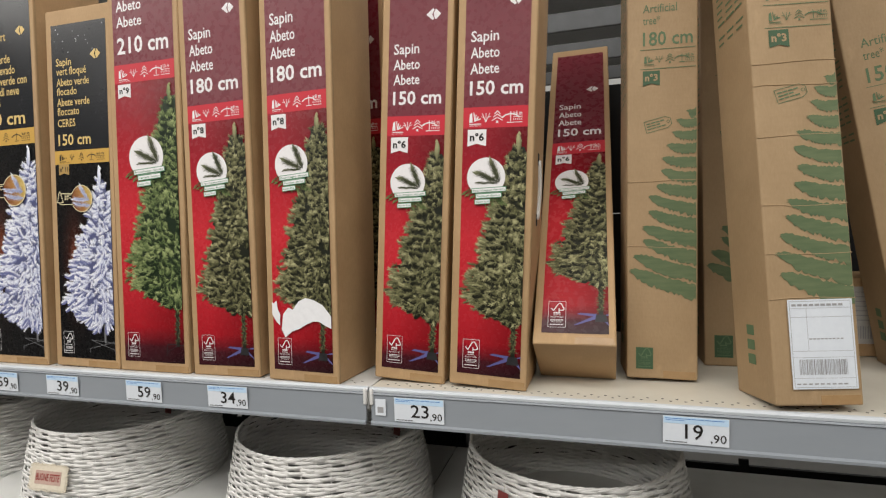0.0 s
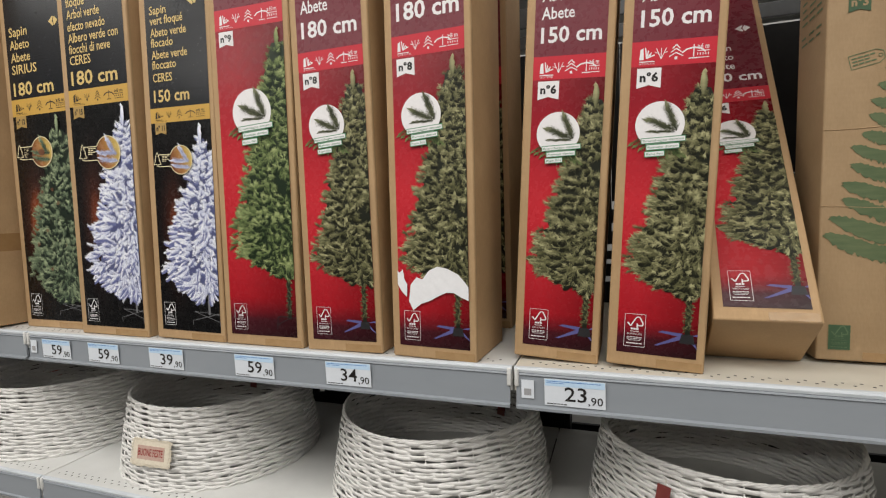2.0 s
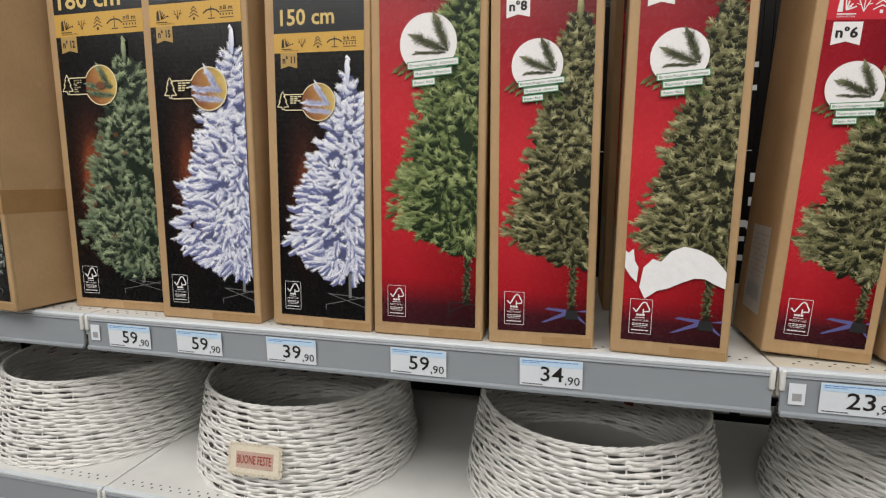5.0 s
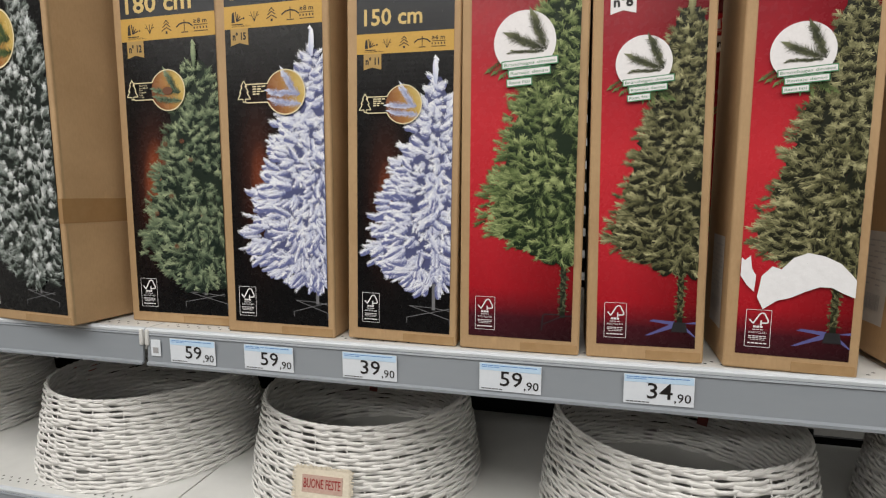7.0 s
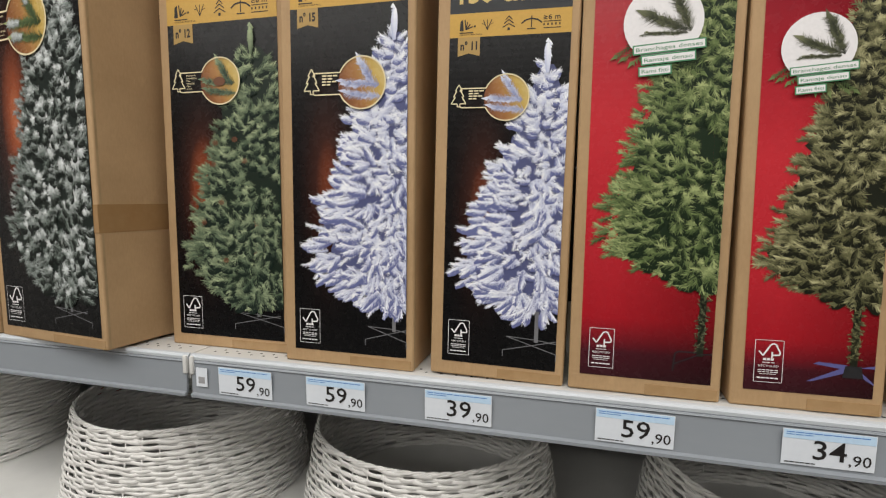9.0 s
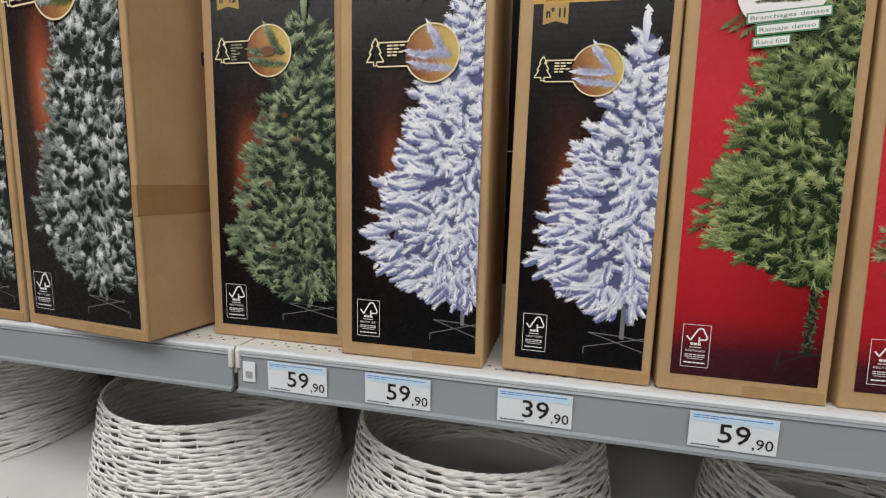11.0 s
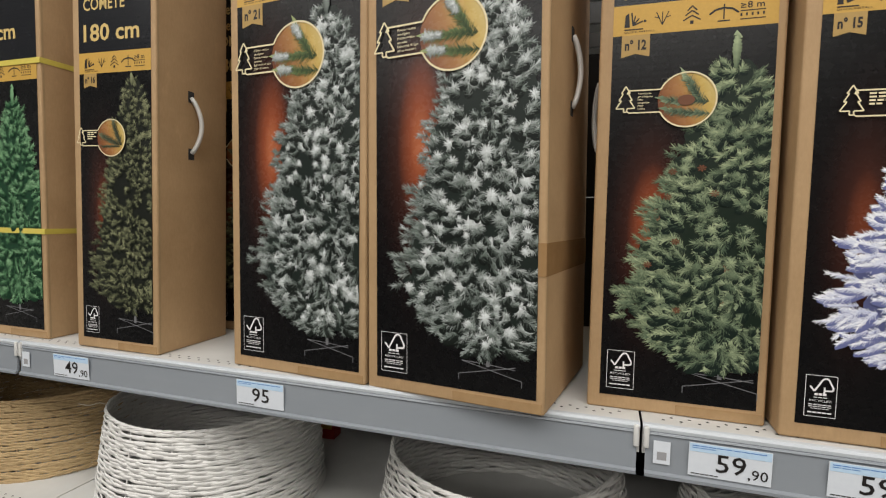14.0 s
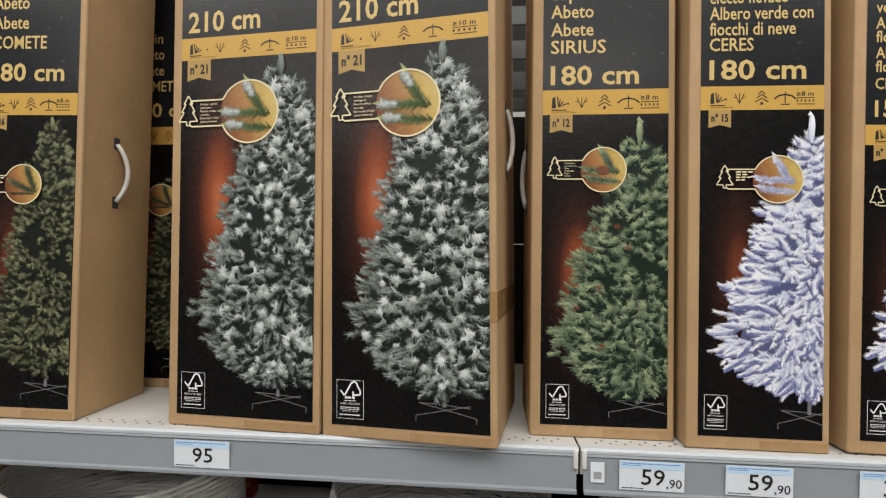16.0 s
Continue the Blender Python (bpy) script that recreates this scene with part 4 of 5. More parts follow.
def red_box(x0, y0, x1, y1, depth, height, kind, words, size, metres, number, band, axis, top, crown, foot, left, badge, label, seed, lean=0.0, tip=0.0, stand="cross", torn=False, handle=None, head=None):
    thing, w = carton(x0, y0, x1, y1, depth, height, lean, tip, label)
    l, r, base = 0.016, w - 0.013, 0.024
    lim = (l, r)
    head = head or height - 0.03
    art = Print(0.0007)
    art.rect(l, base, r, band[0], True)
    part("picture_panel", art.mesh("picture_panel"), RED_ART, thing, "red print with a darker floor")
    art = Print(0.0007)
    art.rect(l, band[1], r, head)
    part("title_panel", art.mesh("title_panel"), MAROON, thing)
    art = Print(0.0009)
    art.rect(l, band[0], r, band[1])
    strip = part("red_band", art.mesh("red_band"), RED_BAND, thing)
    band_icons(strip, WHITE, l + 0.010, band[0], r - l - 0.016, band[1] - band[0], metres)
    for body, z, cap, width, bold in [(*q, 0.012) for q in words] + [(*size, 0.02)]:
        art = Print(0.0012)
        art.text(body, l + 0.012, z, cap, width, bold)
        part("title_line", art.mesh("title_line"), WHITE, thing, "white lettering")
    brand_mark(thing, r - 0.030, size[1] + 0.18, 0.016, WHITE)
    flag(thing, number, l + 0.010, band[0] - 0.036, 0.038, 0.033, WHITE, DARK)
    tree_picture(thing, kind, axis, top, crown, foot, left, lim, seed, 0.9)
    stand_picture(thing, stand, axis, foot, base + 0.032, lim)
    white_badge(thing, badge[0], badge[1], badge[2])
    paper_label(thing, l + 0.012, base + 0.012, 0.034, 0.058, WHITE)
    if kind == "olive":
        side_label(thing, depth, 0.052)
    if torn:
        torn_patch(thing, lim)
    if handle:
        side_handle(thing, w, depth, handle, 1, 0.002)
    return thing, w


def torn_patch(thing, lim):
    """Bare white board where the printed sheet has been ripped off."""
    l, r = lim
    w = r - l
    art = Print(0.0038)
    outline = [(0.0, 0.152), (0.03, 0.148), (0.08, 0.155), (0.10, 0.135), (0.14, 0.125), (0.13, 0.100), (0.06, 0.110), (0.0, 0.124)]
    art.poly(*[(l + w * a, 0.022 + z) for a, z in outline])
    arch = [(0.19, 0.125), (0.28, 0.140), (0.36, 0.136), (0.46, 0.154), (0.58, 0.162), (0.72, 0.158), (0.86, 0.148), (0.96, 0.132), (1.0, 0.124), (1.0, 0.098), (0.90, 0.104), (0.80, 0.112), (0.70, 0.112), (0.58, 0.104), (0.46, 0.094), (0.34, 0.088), (0.22, 0.074), (0.16, 0.092)]
    top = arch[:9]
    low = [arch[-1]] + arch[:-9:-1][1:] + [arch[9]]
    for k in range(8):
        i = k / 8
        art.poly((l + w * top[k][0], 0.022 + top[k][1]), (l + w * top[k + 1][0], 0.022 + top[k + 1][1]), (l + w * low[k + 1][0], 0.022 + low[k + 1][1]), (l + w * low[k][0], 0.022 + low[k][1]))
    part("torn_patch", art.mesh("torn_patch"), TORN, thing, "torn white paper")



# boxes along the shelf, from west to east
TIPS = ("Pointes mixtes", "enneigées", "Puntas mixtas", "nevadas", "Estremità di tipo", "misto innevate")
CONES = ("Pommes de", "pin intégrées", "Piñas", "integradas", "Pigne", "incluse")
COMETE = [("Sapin", 0.834, 0.025, 0.070), ("Abeto", 0.795, 0.025, 0.074), ("Abete", 0.756, 0.025, 0.074), ("COMETE", 0.717, 0.025, 0.112)]
black_box(-3.318, 1.005, -3.058, 1.005, 0.17, 1.12, "vivid", [("Abeto", 0.80, 0.026, 0.07)], ("180 cm", 0.69, 0.034, 0.15), "≥6 m", "n° 14", (0.595, 0.640), 0.17, 0.59, 0.55, 0.085, 0.03, (0.06, 0.42, 0.036), "black printed tree carton bound with yellow straps", 14)
black_box(-2.942, 0.988, -2.718, 0.992, 0.205, 1.12, "dusk", COMETE, ("180 cm", 0.654, 0.034, 0.150), "≥8 m", "n° 16", (0.587, 0.630), 0.165, 0.588, 0.570, 0.082, 0.032, (0.108, 0.452, 0.038), "black printed carton of a slim dark green tree", 16, lean=0.6, glow=(0.12, 0.4), handle=(0.49, 1, 0.017))
for x0, y0, x1, y1, lean, words, extra in ((-2.533, 1.000, -2.230, 0.972, -0.3, "tall black carton picturing a snow-tipped tree", dict(depth=0.23)), (-2.225, 0.976, -1.913, 0.932, -0.9, "tall black carton turned askew over the shelf edge", dict(depth=0.30, handle=(0.546, 1, 0.011, 0.5), tape=0.21))):
    black_box(x0, y0, x1, y1, height=1.25, kind="snowy", lines=[], size=("210 cm", 0.742, 0.038, 0.148), metres="≥10 m", number="n° 21", band=(0.689, 0.731), axis=0.225, top=0.694, crown=0.662, foot=0.080, left=0.045, badge=(0.162, 0.586, 0.058), label=words, seed=21, lean=lean, glow=(0.25, 0.62), blurb=TIPS, **extra)
black_box(-1.855, 1.022, -1.602, 1.022, 0.20, 1.12, "pine", [("Sapin", 0.794, 0.024, 0.072), ("Abeto", 0.760, 0.024, 0.076), ("Abete", 0.727, 0.024, 0.076), ("SIRIUS", 0.695, 0.024, 0.098)], ("180 cm", 0.638, 0.034, 0.156), "≥8 m", "n° 12", (0.583, 0.628), 0.190, 0.580, 0.536, 0.078, 0.030, (0.127, 0.482, 0.040), "black printed carton of a bushy green tree with cones", 12, blurb=CONES, handle=(0.484, -1, 0.008, 0.6))
black_box(-1.593, 0.992, -1.362, 0.992, 0.19, 1.12, "flocked", [("Sapin vert", 0.849, 0.022, 0.100), ("floqué", 0.820, 0.022, 0.064), ("Arbol verde", 0.791, 0.022, 0.112), ("efecto nevado", 0.762, 0.022, 0.128), ("Albero verde con", 0.734, 0.022, 0.168), ("fiocchi di neve", 0.707, 0.022, 0.140), ("CERES", 0.680, 0.022, 0.072)], ("180 cm", 0.631, 0.033, 0.157), "≥8 m", "n° 15", (0.578, 0.619), 0.198, 0.577, 0.532, 0.095, 0.026, (0.144, 0.459, 0.040), "black printed carton of a white flocked tree", 15, lean=0.3, glow=(0.12, 0.4))
black_box(-1.334, 0.993, -1.127, 0.993, 0.19, 0.900, "flocked", [("Sapin", 0.760, 0.019, 0.050), ("vert floqué", 0.737, 0.019, 0.098), ("Abeto verde", 0.710, 0.019, 0.106), ("flocado", 0.687, 0.019, 0.066), ("Abete verde", 0.660, 0.019, 0.106), ("floccato", 0.637, 0.019, 0.072), ("CERES", 0.608, 0.019, 0.058)], ("150 cm", 0.562, 0.027, 0.106), "≥6 m", "n° 11", (0.514, 0.548), 0.165, 0.511, 0.471, 0.092, 0.024, (0.107, 0.426, 0.033), "shorter black carton of a white flocked tree", 11, lean=1.0, glow=(0.12, 0.4), panel_top=0.862)

EIGHT = [("Sapin", 0.775, 0.025, 0.060), ("Abeto", 0.738, 0.025, 0.064), ("Abete", 0.702, 0.025, 0.064)]
red_box(-1.119, 0.989, -0.914, 0.990, 0.19, 1.25, "green", [("Abeto", 0.866, 0.025, 0.0745), ("Abete", 0.829, 0.025, 0.0745)], ("210 cm", 0.766, 0.038, 0.150), "≥10 m", "n°9", (0.696, 0.740), 0.176, 0.690, 0.655, 0.155, 0.022, (0.104, 0.516, 0.050), "red printed carton of a full green tree", 9, lean=0.4, stand="loop")
red_box(-0.902, 0.991, -0.722, 0.991, 0.18, 1.12, "olive", EIGHT, ("180 cm", 0.653, 0.032, 0.128), "≥8 m", "n°8", (0.585, 0.625), 0.143, 0.582, 0.550, 0.140, 0.018, (0.077, 0.473, 0.0415), "red printed carton of a slim olive green tree", 8, lean=-0.4)
red_box(-0.695, 0.986, -0.517, 0.975, 0.175, 1.12, "olive", EIGHT, ("180 cm", 0.653, 0.032, 0.128), "≥8 m", "n°8", (0.585, 0.625), 0.142, 0.582, 0.550, 0.140, 0.018, (0.0755, 0.473, 0.0415), "red printed carton with its picture torn to white", 8, lean=0.5, torn=True)
SIX = (0.16, 1.0, "olive", [("Sapin", 0.686, 0.021, 0.056), ("Abeto", 0.654, 0.021, 0.058), ("Abete", 0.623, 0.021, 0.058)], ("150 cm", 0.582, 0.027, 0.106), "≥6 m", "n°6", (0.517, 0.558), 0.129, 0.512, 0.478, 0.128, 0.018, (0.066, 0.420, 0.0385))
red_box(-0.455, 1.021, -0.299, 1.019, *SIX, "red printed carton of a small olive green tree", 6, lean=3.3)
red_box(-0.284, 1.008, -0.126, 1.004, *SIX, "red printed carton with a side handle, slightly scuffed", 6, lean=3.1, handle=0.40)
red_box(-0.112, 1.002, 0.044, 0.998, 0.157, 0.955, *SIX[2:], "red printed carton leaning far back on its heel", 6, tip=38)
red_box(-0.690, 1.27, -0.510, 1.27, 0.18, 1.12, "olive", EIGHT, ("180 cm", 0.653, 0.032, 0.128), "≥8 m", "n°8", (0.585, 0.625), 0.143, 0.582, 0.550, 0.140, 0.018, (0.077, 0.473, 0.0415), "red printed carton standing in the second row", 8)
black_box(-2.83, 1.25, -2.595, 1.25, 0.205, 1.12, "dusk", COMETE, ("180 cm", 0.654, 0.034, 0.150), "≥8 m", "n° 16", (0.587, 0.630), 0.165, 0.588, 0.570, 0.082, 0.032, (0.108, 0.452, 0.038), "black printed carton standing in the second row", 16, glow=(0.12, 0.4))


def fronds(thing, w, z0, z1, seed):
    """Brush-stroke branches printed in green, longer towards the foot."""
    random.seed(seed)
    n = 13
    for i in range(n):
        f = i / (n - 1)
        z = z1 + (z0 - z1) * f ** 1.15
        reach = w * (0.12 + 0.74 * f ** 0.75) * random.uniform(0.90, 1.08)
        thick = (0.0095 + 0.0075 * f) * (w / 0.15)
        x1, x0 = w - 0.003, max(0.008, w - 0.003 - reach)
        slope = 0.10 + 0.26 * f + random.uniform(-0.05, 0.06)
        art = Print(0.0009)
        top, bot = [], []
        steps = 30
        for k in range(steps + 1):
            g = k / steps
            x = x1 + (x0 - x1) * g
            zc = z + slope * reach * (g - 0.4) - 0.004 * math.sin(g * 3.0)
            h = thick * (1.12 - 0.22 * g) * (1 - 0.7 * g ** 10)
            top.append((x + random.uniform(-0.001, 0.001), zc + h * random.uniform(0.80, 1.10)))
            bot.append((x + random.uniform(-0.001, 0.001), zc - h * random.uniform(0.62, 1.20)))
        for k in range(steps):
            art.poly(bot[k], bot[k + 1], top[k + 1], top[k])
        for k in range(3):
            zz = bot[-1][1] + (top[-1][1] - bot[-1][1]) * (0.1 + 0.3 * k)
            art.poly((x0 + 0.002, zz), (x0 - random.uniform(0.002, 0.006), zz + 0.0015), (x0 + 0.002, zz + 0.0035))
        part("frond_print", art.mesh("frond_print"), GREEN_BRUSH, thing, "green brush-stroke branch")


def kraft_box(x0, y0, x1, y1, depth, height, label, number, size, base, lean=0.0, tip=0.0, seed=1, sticker=False, folds=(), green_tag=True):
    """A plain kraft carton printed in one green."""
    thing, w = carton(x0, y0, x1, y1, depth, height, lean, tip, label, KRAFT_PALE)
    s = w / 0.15
    art = Print(0.0008)
    art.text("Artificial", 0.034 * s, base + 0.225 * s, 0.019 * s, 0.072 * s, 0.0)
    art.text("tree*", 0.034 * s, base + 0.198 * s, 0.019 * s, 0.036 * s, 0.0)
    art.text(size, 0.034 * s, base + 0.150 * s, 0.031 * s, 0.105 * s, 0.012)
    for z in (0.140, 0.096):
        art.rect(0.028 * s, base + z * s, w - 0.004, base + z * s + 0.0012)
    lettering = part("green_lettering", art.mesh("green_lettering"), GREEN_LINE, thing)
    band_icons(lettering, GREEN_LINE, 0.034 * s, base + 0.100 * s, 0.112 * s, 0.036 * s, "≥8 m")
    flag(thing, number, 0.034 * s, base + 0.058 * s, 0.036 * s, 0.034 * s, GREEN_INK, KRAFT_PALE)
    fronds(thing, w, 0.195, base - 0.005, seed)
    tag = Print(0.0009)
    tag.turn, tag.at = radians(14), (0.05 * s, base - 0.03 * s)
    cx, cz = 0.05 * s, base - 0.035 * s
    tag.path([(cx + a * s, cz + b * s) for a, b in ((-0.012, -0.012), (0.034, -0.012), (0.044, -0.006), (0.044, 0.008), (0.034, 0.014), (-0.012, 0.014))], 0.0011, True)
    tag.ring(cx + 0.038 * s, cz + 0.001, 0.003 * s, 0.001, 12)
    for k in range(3):
        for j in range(4 - k % 2):
            tag.rect(cx + s * (-0.008 + 0.010 * j), cz + s * (0.006 - 0.006 * k), cx + s * (0.0005 + 0.010 * j), cz + s * (0.0085 - 0.006 * k))
    part("tag_print", tag.mesh("tag_print"), GREEN_LINE, thing)
    if green_tag:
        paper_label(thing, 0.020 * s, 0.020, 0.036 * s, 0.048 * s, GREEN_LINE, GREEN_INK)
    for z in folds:
        wave, sway = random.uniform(0, 6), random.uniform(0.0006, 0.0022)
        crease = tube([(w * i / 16, -0.0002, z + sway * math.sin(wave + 5 * i / 16) + random.uniform(-0.0004, 0.0004)) for i in range(17)], 0.0011, 5)
        smooth(part("crease", crease, KRAFT_PALE, thing))
    side = Print(0.0008)
    for k in range(26):
        z = height * 0.86 - 0.013 * k
        if k % 6 != 5:
            for j in range(3):
                side.rect(0.02 + 0.034 * j, z, 0.02 + 0.034 * j + random.uniform(0.018, 0.030), z + 0.004)
    for k in range(3):
        side.rect(0.05, 0.06 + 0.026 * k, 0.075, 0.078 + 0.026 * k)
    me = side.mesh("side_print")
    ob = part("side_print", me, GREEN_LINE, thing)
    ob["kind"] = "stuff"
    ob.matrix_local = Matrix.Translation((0, depth, 0)) @ Matrix.Rotation(radians(-90), 4, "Z")
    if sticker:
        x, z, a, b = 0.20 * w, 0.028, 0.74 * w, 0.148
        art = Print(0.0030)
        art.rect(x, z, x + a, z + b)
        st = part("shipping_label", art.mesh("shipping_label"), PAPER, thing, "white shipping label with a barcode")
        art = Print(0.0033)
        q = 0.003
        art.path([(x + q, z + q), (x + a - q, z + q), (x + a - q, z + b - q), (x + q, z + b - q)], 0.0007, True)
        for f in (0.9, 0.8, 0.42, 0.35, 0.12):
            art.rect(x + q, z + b * f, x + a - q, z + b * f + 0.0005)
        art.rect(x + a * 0.28, z + b * 0.42, x + a * 0.285, z + b * 0.9)
        xx = x + a * 0.12
        while xx < x + a * 0.86:
            t = random.choice((0.0007, 0.0012, 0.002))
            art.rect(xx, z + b * 0.16, xx + t, z + b * 0.33)
            xx += t + random.choice((0.0008, 0.0014))
        for k in range(9):
            art.rect(x + a * (0.06 + 0.09 * k), z + b * 0.925, x + a * (0.13 + 0.09 * k), z + b * 0.95)
            art.rect(x + a * (0.30 + 0.06 * k), z + b * 0.55, x + a * (0.34 + 0.06 * k), z + b * 0.565)
            art.rect(x + a * (0.06 + 0.09 * k), z + b * 0.05, x + a * (0.12 + 0.09 * k), z + b * 0.065)
        part("label_print", art.mesh("label_print"), GREY_INK, st)
    return thing


kraft_box(0.068, 1.118, 0.203, 1.124, 0.13, 1.05, "plain kraft carton with a green branch print", "n°3", "180 cm", 0.548, lean=1.2, tip=2.0, seed=31, folds=(0.27, 0.405))
kraft_box(0.293, 0.965, 0.429, 0.993, 0.128, 1.15, "scuffed kraft carton tipped back, with a shipping label", "n°3", "180 cm", 0.558, lean=-0.7, tip=5.3, seed=32, sticker=True, folds=(0.178, 0.253, 0.336, 0.456, 0.545, 0.585), green_tag=False)
kraft_box(0.245, 1.275, 0.40, 1.275, 0.13, 1.0, "kraft carton squeezed into the second row", "n°3", "180 cm", 0.55, seed=33)
kraft_box(0.611, 1.25, 0.756, 1.24, 0.13, 0.95, "kraft carton slumped sideways against its neighbour", "n°2", "150 cm", 0.455, lean=-9, seed=34)

# a low carton lying flat behind the leaning one
low = tagged(new("flat_carton"), "low brown carton with a grey barcode label, lying in the shade", "box")
low.matrix_world = pose(0.565, 1.42, SHELF + 0.0005, 0, 0, 1)
smooth(part("carton", block(0, 0.30, 0, 0.20, 0, 0.185, 0.004, 3), KRAFT, low))
art = Print(0.0008)
art.rect(0.02, 0.03, 0.16, 0.165)
slip = part("address_label", art.mesh("flat_label"), PAPER_GREY, low, "grey paper label with a barcode")
art = Print(0.0012)
for k in range(7):
    art.rect(0.03, 0.085 + 0.011 * k, 0.15 - 0.02 * (k % 3), 0.087 + 0.011 * k)
for k in range(22):
    art.rect(0.035 + 0.005 * k, 0.042, 0.0366 + 0.005 * k + 0.0008 * (k % 3), 0.072)
part("label_print", art.mesh("flat_label_print"), GREY_INK, slip)

# yellow straps round the first carton
for z in (0.63, 0.245):
    strap = tagged(part("carton_strap", block(-3.3195, -3.0565, 1.0020, 1.1765, SHELF + z, SHELF + z + 0.012), STRAP), "yellow plastic binding strap round a carton", "strap", "carton straps")

# ---- price labels ----


def price_label(x, whole, cents, w=0.105, h=0.049):
    """A paper shelf label: pale blue heading, the price in black, fine print."""
    thing = tagged(new("price_label"), "white paper price label reading " + whole + (" " + cents if cents else ""), "price label", "price labels")
    thing.matrix_world = pose(x, FRONT - 0.0045, SHELF - 0.063, 2, random.uniform(-0.5, 0.5), 0)
    part("paper", block(0, w, -0.0004, 0.0, 0, h), PAPER, thing)
    art = Print(0.0008)
    art.rect(0.001, h * 0.74, w - 0.001, h - 0.0008)
    part("heading_strip", art.mesh("heading_strip"), SKY_STRIP, thing)
    art = Print(0.0011)
    n = 9
    for k in range(n):
        art.rect(0.004 + 0.0105 * k, h * 0.905, 0.0135 + 0.0105 * k, h * 0.930)
        if k < 3:
            art.rect(0.004 + 0.0105 * k, h * 0.845, 0.0135 + 0.0105 * k, h * 0.865)
    part("heading_print", art.mesh("heading_print"), BLUE_TYPE, thing)
    art = Print(0.0011)
    art.text(whole, w * 0.34, h * 0.21, h * 0.53, w * 0.36 if "1" not in whole else None, 0.006)
    if cents:
        art.text("," + cents, w * 0.725, h * 0.13, h * 0.30, w * 0.235, 0.004)
    for k in range(6):
        art.rect(0.004 + 0.006 * k, h * 0.06, 0.009 + 0.006 * k, h * 0.09)
    part("price_print", art.mesh("price_print"), DARK, thing)
    return thing


random.seed(5)
for x, whole, cents in ((-2.985, "49", "90"), (-2.497, "95", ""), (-1.710, "59", "90"), (-1.540, "59", "90"), (-1.334, "39", "90"), (-1.079, "59", "90"), (-0.843, "34", "90"), (-0.389, "23", "90"), (0.117, "19", "90")):
    price_label(x, whole, cents)
for x in (-3.085, -1.757, -0.431):
    thing = tagged(new("rail_tag"), "small white tag stuck on the price rail", "tag", "rail tags")
    thing.location = (x, FRONT - 0.0045, SHELF - 0.054)
    part("tag_paper", block(0, 0.023, -0.0006, 0, 0, 0.034, 0.0002), PAPER, thing)
    art = Print(0.001)
    art.rect(0.005, 0.006, 0.018, 0.018)
    part("tag_print", art.mesh("tag_mark"), GREY_INK, thing)

# ---- wicker tree skirts ----


def weave(r0, r1, height, rows, stakes, wire, seed, amp=0.0034, lift=0.0007):
    """Rows of split willow passing before and behind upright stakes."""
    random.seed(seed)
    verts, faces = [], []
    steps = stakes * 4
    sides = 6
    for row in range(rows):
        f = (row + 0.5) / rows
        r = r0 + (r1 - r0) * f ** 1.2
        z = height * f
        phase = row * (math.pi + 0.30) + random.uniform(-0.3, 0.3)
        base = len(verts)
        ph2 = random.uniform(0, math.tau)
        for i in range(steps):
            a = i * math.tau / steps
            wave = math.sin(stakes / 2 * a + phase + 0.3 * math.sin(5 * a + ph2))
            rr = r + amp * wave + 0.0015 * math.sin(7 * a + ph2)
            zz = z + lift * math.sin(stakes / 2 * a + phase + 1.2) + 0.0022 * math.sin(3 * a + ph2) + random.uniform(-0.0005, 0.0005)
            for k in range(sides):
                b = k * math.tau / sides + 0.3
                q = rr + wire * 0.52 * math.cos(b)
                verts.append((q * math.cos(a), q * math.sin(a), zz + wire * 1.22 * math.sin(b)))
        for i in range(steps):
            j = (i + 1) % steps
            for k in range(sides):
                m = (k + 1) % sides
                faces.append((base + i * sides + k, base + j * sides + k, base + j * sides + m, base + i * sides + m))
    me = mesh_of("weave", verts, faces)
    me.polygons.foreach_set("use_smooth", [True] * len(me.polygons))
    return me


def stakes_mesh(r0, r1, height, count):
    bm = bmesh.new()
    for i in range(count):
        a = (i + 0.5) * math.tau / count
        c, s = math.cos(a), math.sin(a)
        quad = []
        for r, z in ((r0, 0.0), (r1, height)):
            quad.append([bm.verts.new(((r + dr) * c - dt * s, (r + dr) * s + dt * c, z)) for dr, dt in ((-0.001, -0.0012), (0.001, -0.0012), (0.001, 0.0012), (-0.001, 0.0012))])
        for k in range(4):
            bm.faces.new((quad[0][k], quad[0][(k + 1) % 4], quad[1][(k + 1) % 4], quad[1][k]))
    return bm


def rim_mesh(r, z, wire, strands, seed):
    """A twisted border of willow round the mouth or the foot."""
    random.seed(seed)
    verts, faces = [], []
    steps, sides = 150, 5
    for s in range(strands):
        base = len(verts)
        for i in range(steps):
            a = i * math.tau / steps
            t = 22 * a + s * math.tau / strands
            rr, zz = r + wire * 0.9 * math.cos(t), z + wire * 0.9 * math.sin(t) + 0.002 * math.sin(3 * a + seed)
            for k in range(sides):
                b = k * math.tau / sides
                verts.append(((rr + wire * math.cos(b)) * math.cos(a), (rr + wire * math.cos(b)) * math.sin(a), zz + wire * math.sin(b)))
        for i in range(steps):
            j = (i + 1) % steps
            for k in range(sides):
                m = (k + 1) % sides
                faces.append((base + i * sides + k, base + j * sides + k, base + j * sides + m, base + i * sides + m))
    me = mesh_of("border", verts, faces)
    me.polygons.foreach_set("use_smooth", [True] * len(me.polygons))
    return me


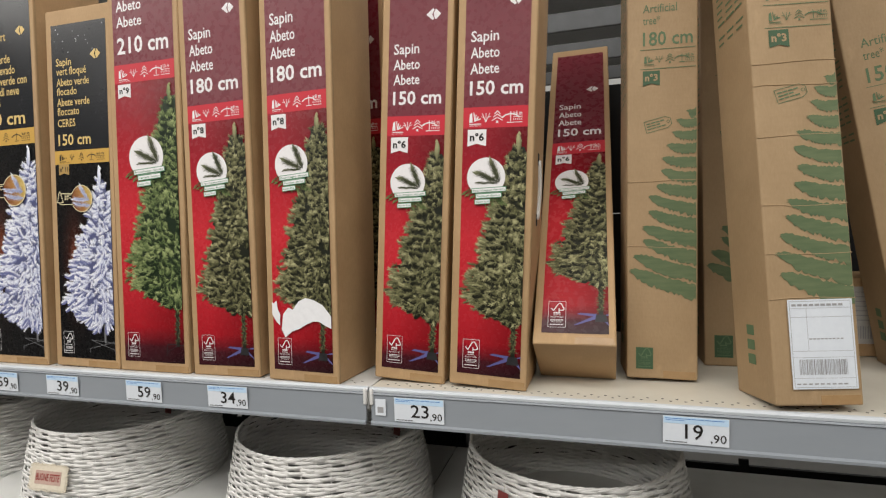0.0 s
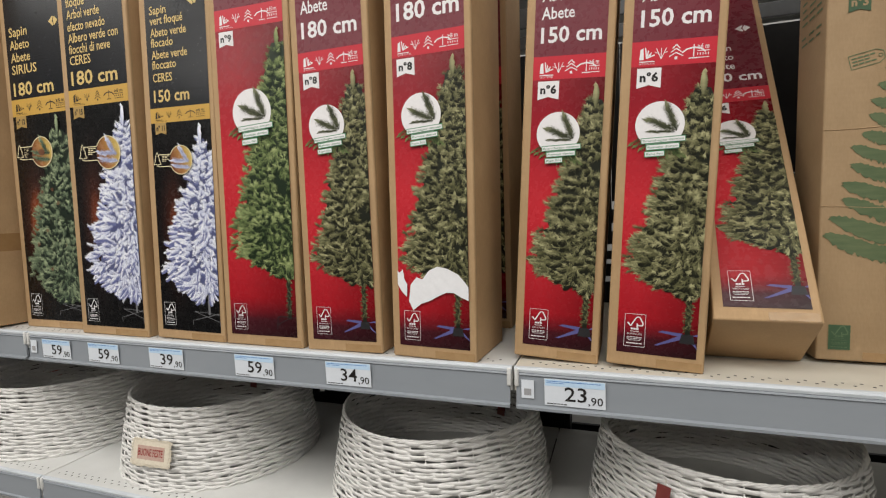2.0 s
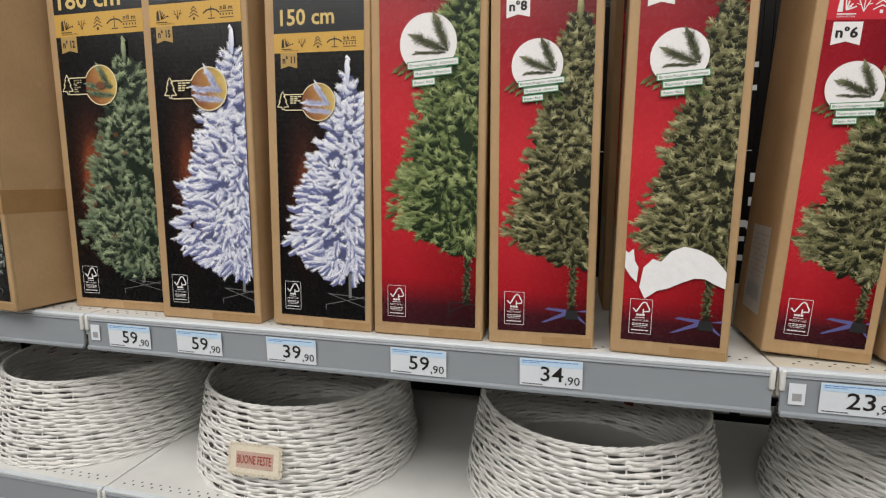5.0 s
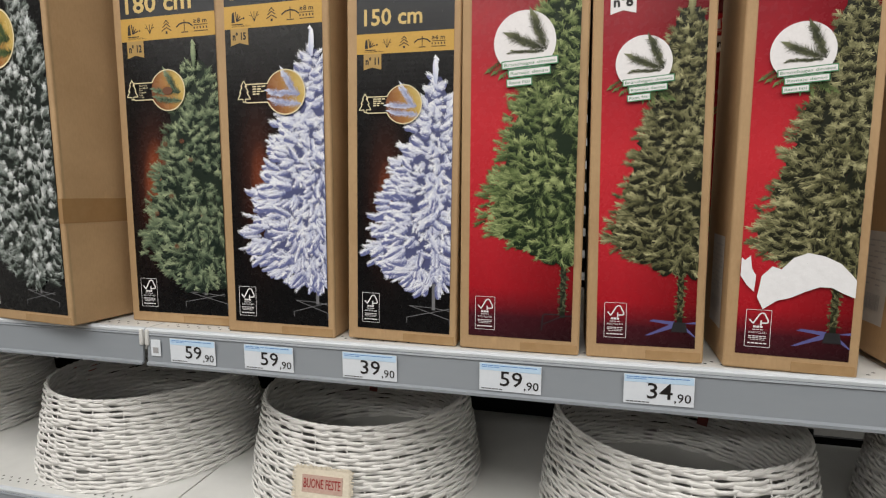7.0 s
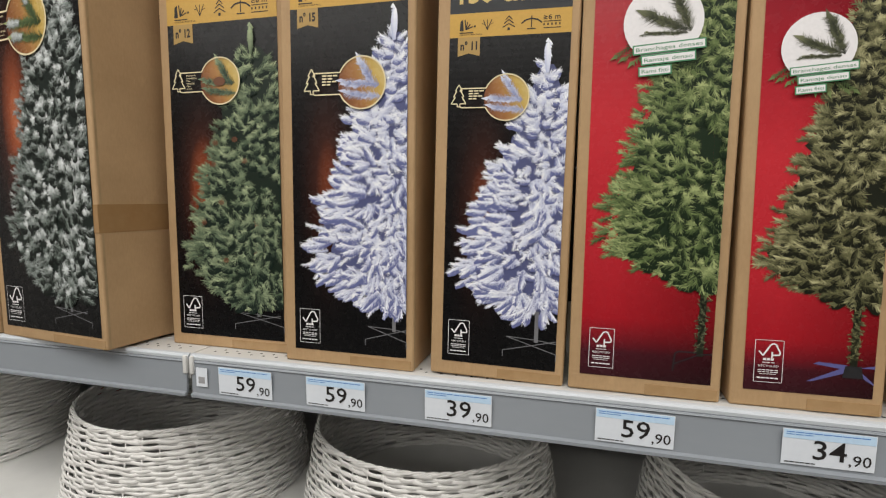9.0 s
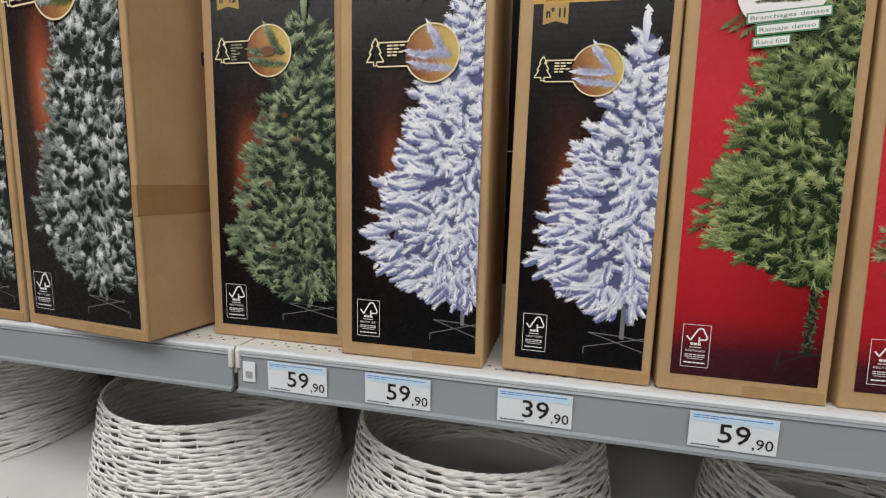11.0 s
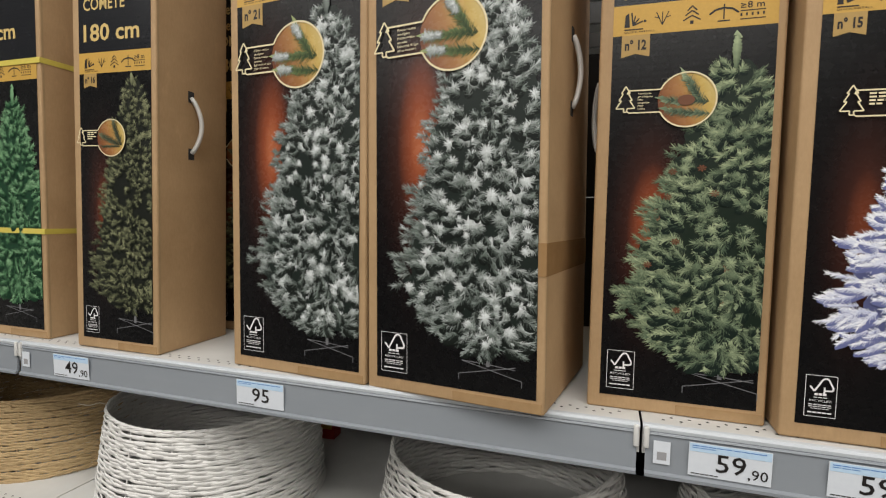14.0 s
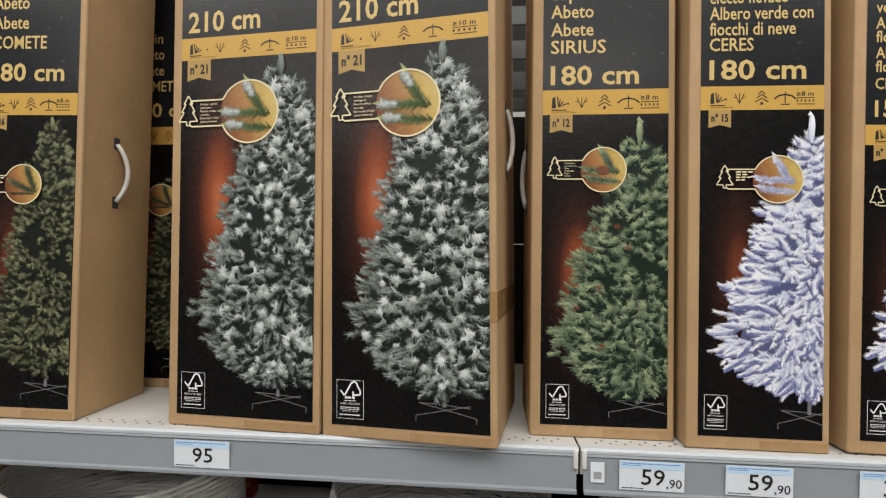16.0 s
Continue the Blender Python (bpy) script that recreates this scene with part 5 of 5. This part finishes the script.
def skirt(name, label, group, r0, r1, height, rows, stakes, wire, material, core, seed, amp=0.0030):
    thing = tagged(new(name), label, "tree skirt", group)
    part("weave", weave(r0, r1, height, rows, stakes, wire, seed, amp), material, thing)
    part("stake_ring", stakes_mesh(r0, r1, height, stakes), core, thing)
    part("rim", rim_mesh(r1, height, wire * 0.75, 3, seed), material, thing)
    part("foot_border", rim_mesh(r0, wire, wire * 0.75, 2, seed + 1), material, thing)
    return thing


white = skirt("wicker_tree_skirt", "white painted wicker tree skirt on the shelf", "white wicker skirts", 0.278, 0.245, 0.205, 31, 46, 0.0037, WICKER, WICKER, 2)
white.matrix_world = pose(-1.414, 1.280, LOW + 0.001, 0, 0, 20)
for x, y, turn in ((-0.706, 1.277, 75), (-0.053, 1.282, 140), (-2.038, 1.273, 230), (-4.0, 1.29, 10)):
    copy_thing(white, pose(x, y, LOW + 0.001, 0, 0, turn))
copy_thing(white, pose(-2.33, 1.29, LOWEST + 0.001, 0, 0, 60))
tall = skirt("wicker_tree_skirt", "taller white painted wicker tree skirt on the shelf", "white wicker skirts", 0.272, 0.244, 0.238, 40, 46, 0.0034, WICKER, WICKER, 5, 0.0022)
tall.matrix_world = pose(-2.785, 1.238, LOW + 0.001, 0, 0, 310)
jute = skirt("seagrass_tree_skirt", "tan seagrass rope tree skirt on the shelf", "seagrass skirts", 0.270, 0.245, 0.205, 44, 90, 0.0029, JUTE, JUTE, 9, 0.0009)
jute.matrix_world = pose(-3.41, 1.285, LOW + 0.001, 0, 0, 0)
for x in (-2.98, -3.62):
    copy_thing(jute, pose(x, 1.29, LOWEST + 0.001, 0, 0, 40))


def skirt_patch(cx, cy, angle, z):
    """A burlap patch with frayed edges sewn on the willow."""
    thing = tagged(new("greeting_patch"), "frayed cream burlap patch with red greeting lettering", "label", "")
    r = 0.278 - 0.033 * z / 0.205 + 0.010
    a = radians(angle)
    thing.matrix_world = pose(cx + r * math.cos(a), cy + r * math.sin(a), LOW + z, 0, 0, angle + 90) @ pose(0, 0, 0, -11, 0, 0) @ Matrix.Diagonal((1.28, 1.0, 1.08, 1))
    cloth = block(-0.045, 0.045, -0.0012, 0.0012, -0.027, 0.027)
    part("burlap", cloth, BURLAP, thing)
    inner = block(-0.034, 0.034, -0.0022, -0.0012, -0.016, 0.016)
    part("patch_face", inner, PATCH, thing, "pinkish linen face")
    fringe = bmesh.new()
    random.seed(4)
    for k in range(34):
        x = -0.046 + 0.092 * k / 33
        for s in (-1, 1):
            block(x - 0.001, x + 0.001, -0.0012, 0.0006, min(s * 0.026, s * (0.030 + random.random() * 0.004)), max(s * 0.026, s * (0.030 + random.random() * 0.004)), bm=fringe)
    for k in range(20):
        z2 = -0.027 + 0.054 * k / 19
        for s in (-1, 1):
            e = s * (0.048 + random.random() * 0.004)
            block(min(s * 0.044, e), max(s * 0.044, e), -0.0012, 0.0006, z2 - 0.0009, z2 + 0.0009, bm=fringe)
    part("fringe", fringe, BURLAP, thing)
    art = Print(0.0030)
    art.text("BUONE FESTE", -0.031, -0.007, 0.017, 0.062, 0.006)
    part("patch_lettering", art.mesh("patch_lettering"), LABEL_RED, thing)


PATCH = surface("pink_linen", (0.42, 0.27, 0.22), (0.55, 0.40, 0.34), 0.9, scale=200, relief=0.5)
skirt_patch(-1.414, 1.280, -88, 0.098)


def swing_tag(x, y, z, turn):
    """A small dark red paper tag tied inside the rim."""
    thing = tagged(new("swing_tag"), "small dark red paper tag on a skirt's rim", "tag", "swing tags")
    thing.matrix_world = pose(x, y, z, 0, 8, turn)
    part("tag_card", block(-0.012, 0.012, -0.0006, 0.0006, -0.045, 0.0), MAROON_CARD, thing)
    part("tag_string", tube([(0, 0, -0.004), (0.002, 0.001, 0.006), (0.0, 0.003, 0.014)], 0.0007, 5), TWINE, thing)


MAROON_CARD = surface("maroon_card", (0.14, 0.02, 0.02), (0.2, 0.035, 0.03), 0.5, scale=60)
swing_tag(-0.590, 1.488, LOW + 0.138, -14)
swing_tag(-1.485, 1.503, LOW + 0.140, 10)
swing_tag(-0.184, 1.048, LOW + 0.178, -20)

# loose end of twine on the taller skirt's rim
twine = tagged(part("twine_end", tube([(-2.985, 1.105, LOW + 0.224), (-3.005, 1.085, LOW + 0.236), (-3.030, 1.075, LOW + 0.229), (-3.052, 1.066, LOW + 0.234)], 0.0011, 5), TWINE), "loose cream twine end on a wicker rim", "twine")

# a small red carton added here for the next aisle's red boxes
far_red = tagged(new("far_red_carton"), "small red and gold carton standing in for boxes in the next aisle", "box")
far_red.matrix_world = pose(-2.68, 1.56, LOW + 0.001, 0, 0, 4)
part("carton", block(0, 0.05, 0, 0.05, 0, 0.055, 0.003), RED_CARD, far_red)
art = Print(0.0006)
art.rect(0.008, 0.032, 0.042, 0.046)
part("gold_print", art.mesh("gold_print"), GOLD, far_red)
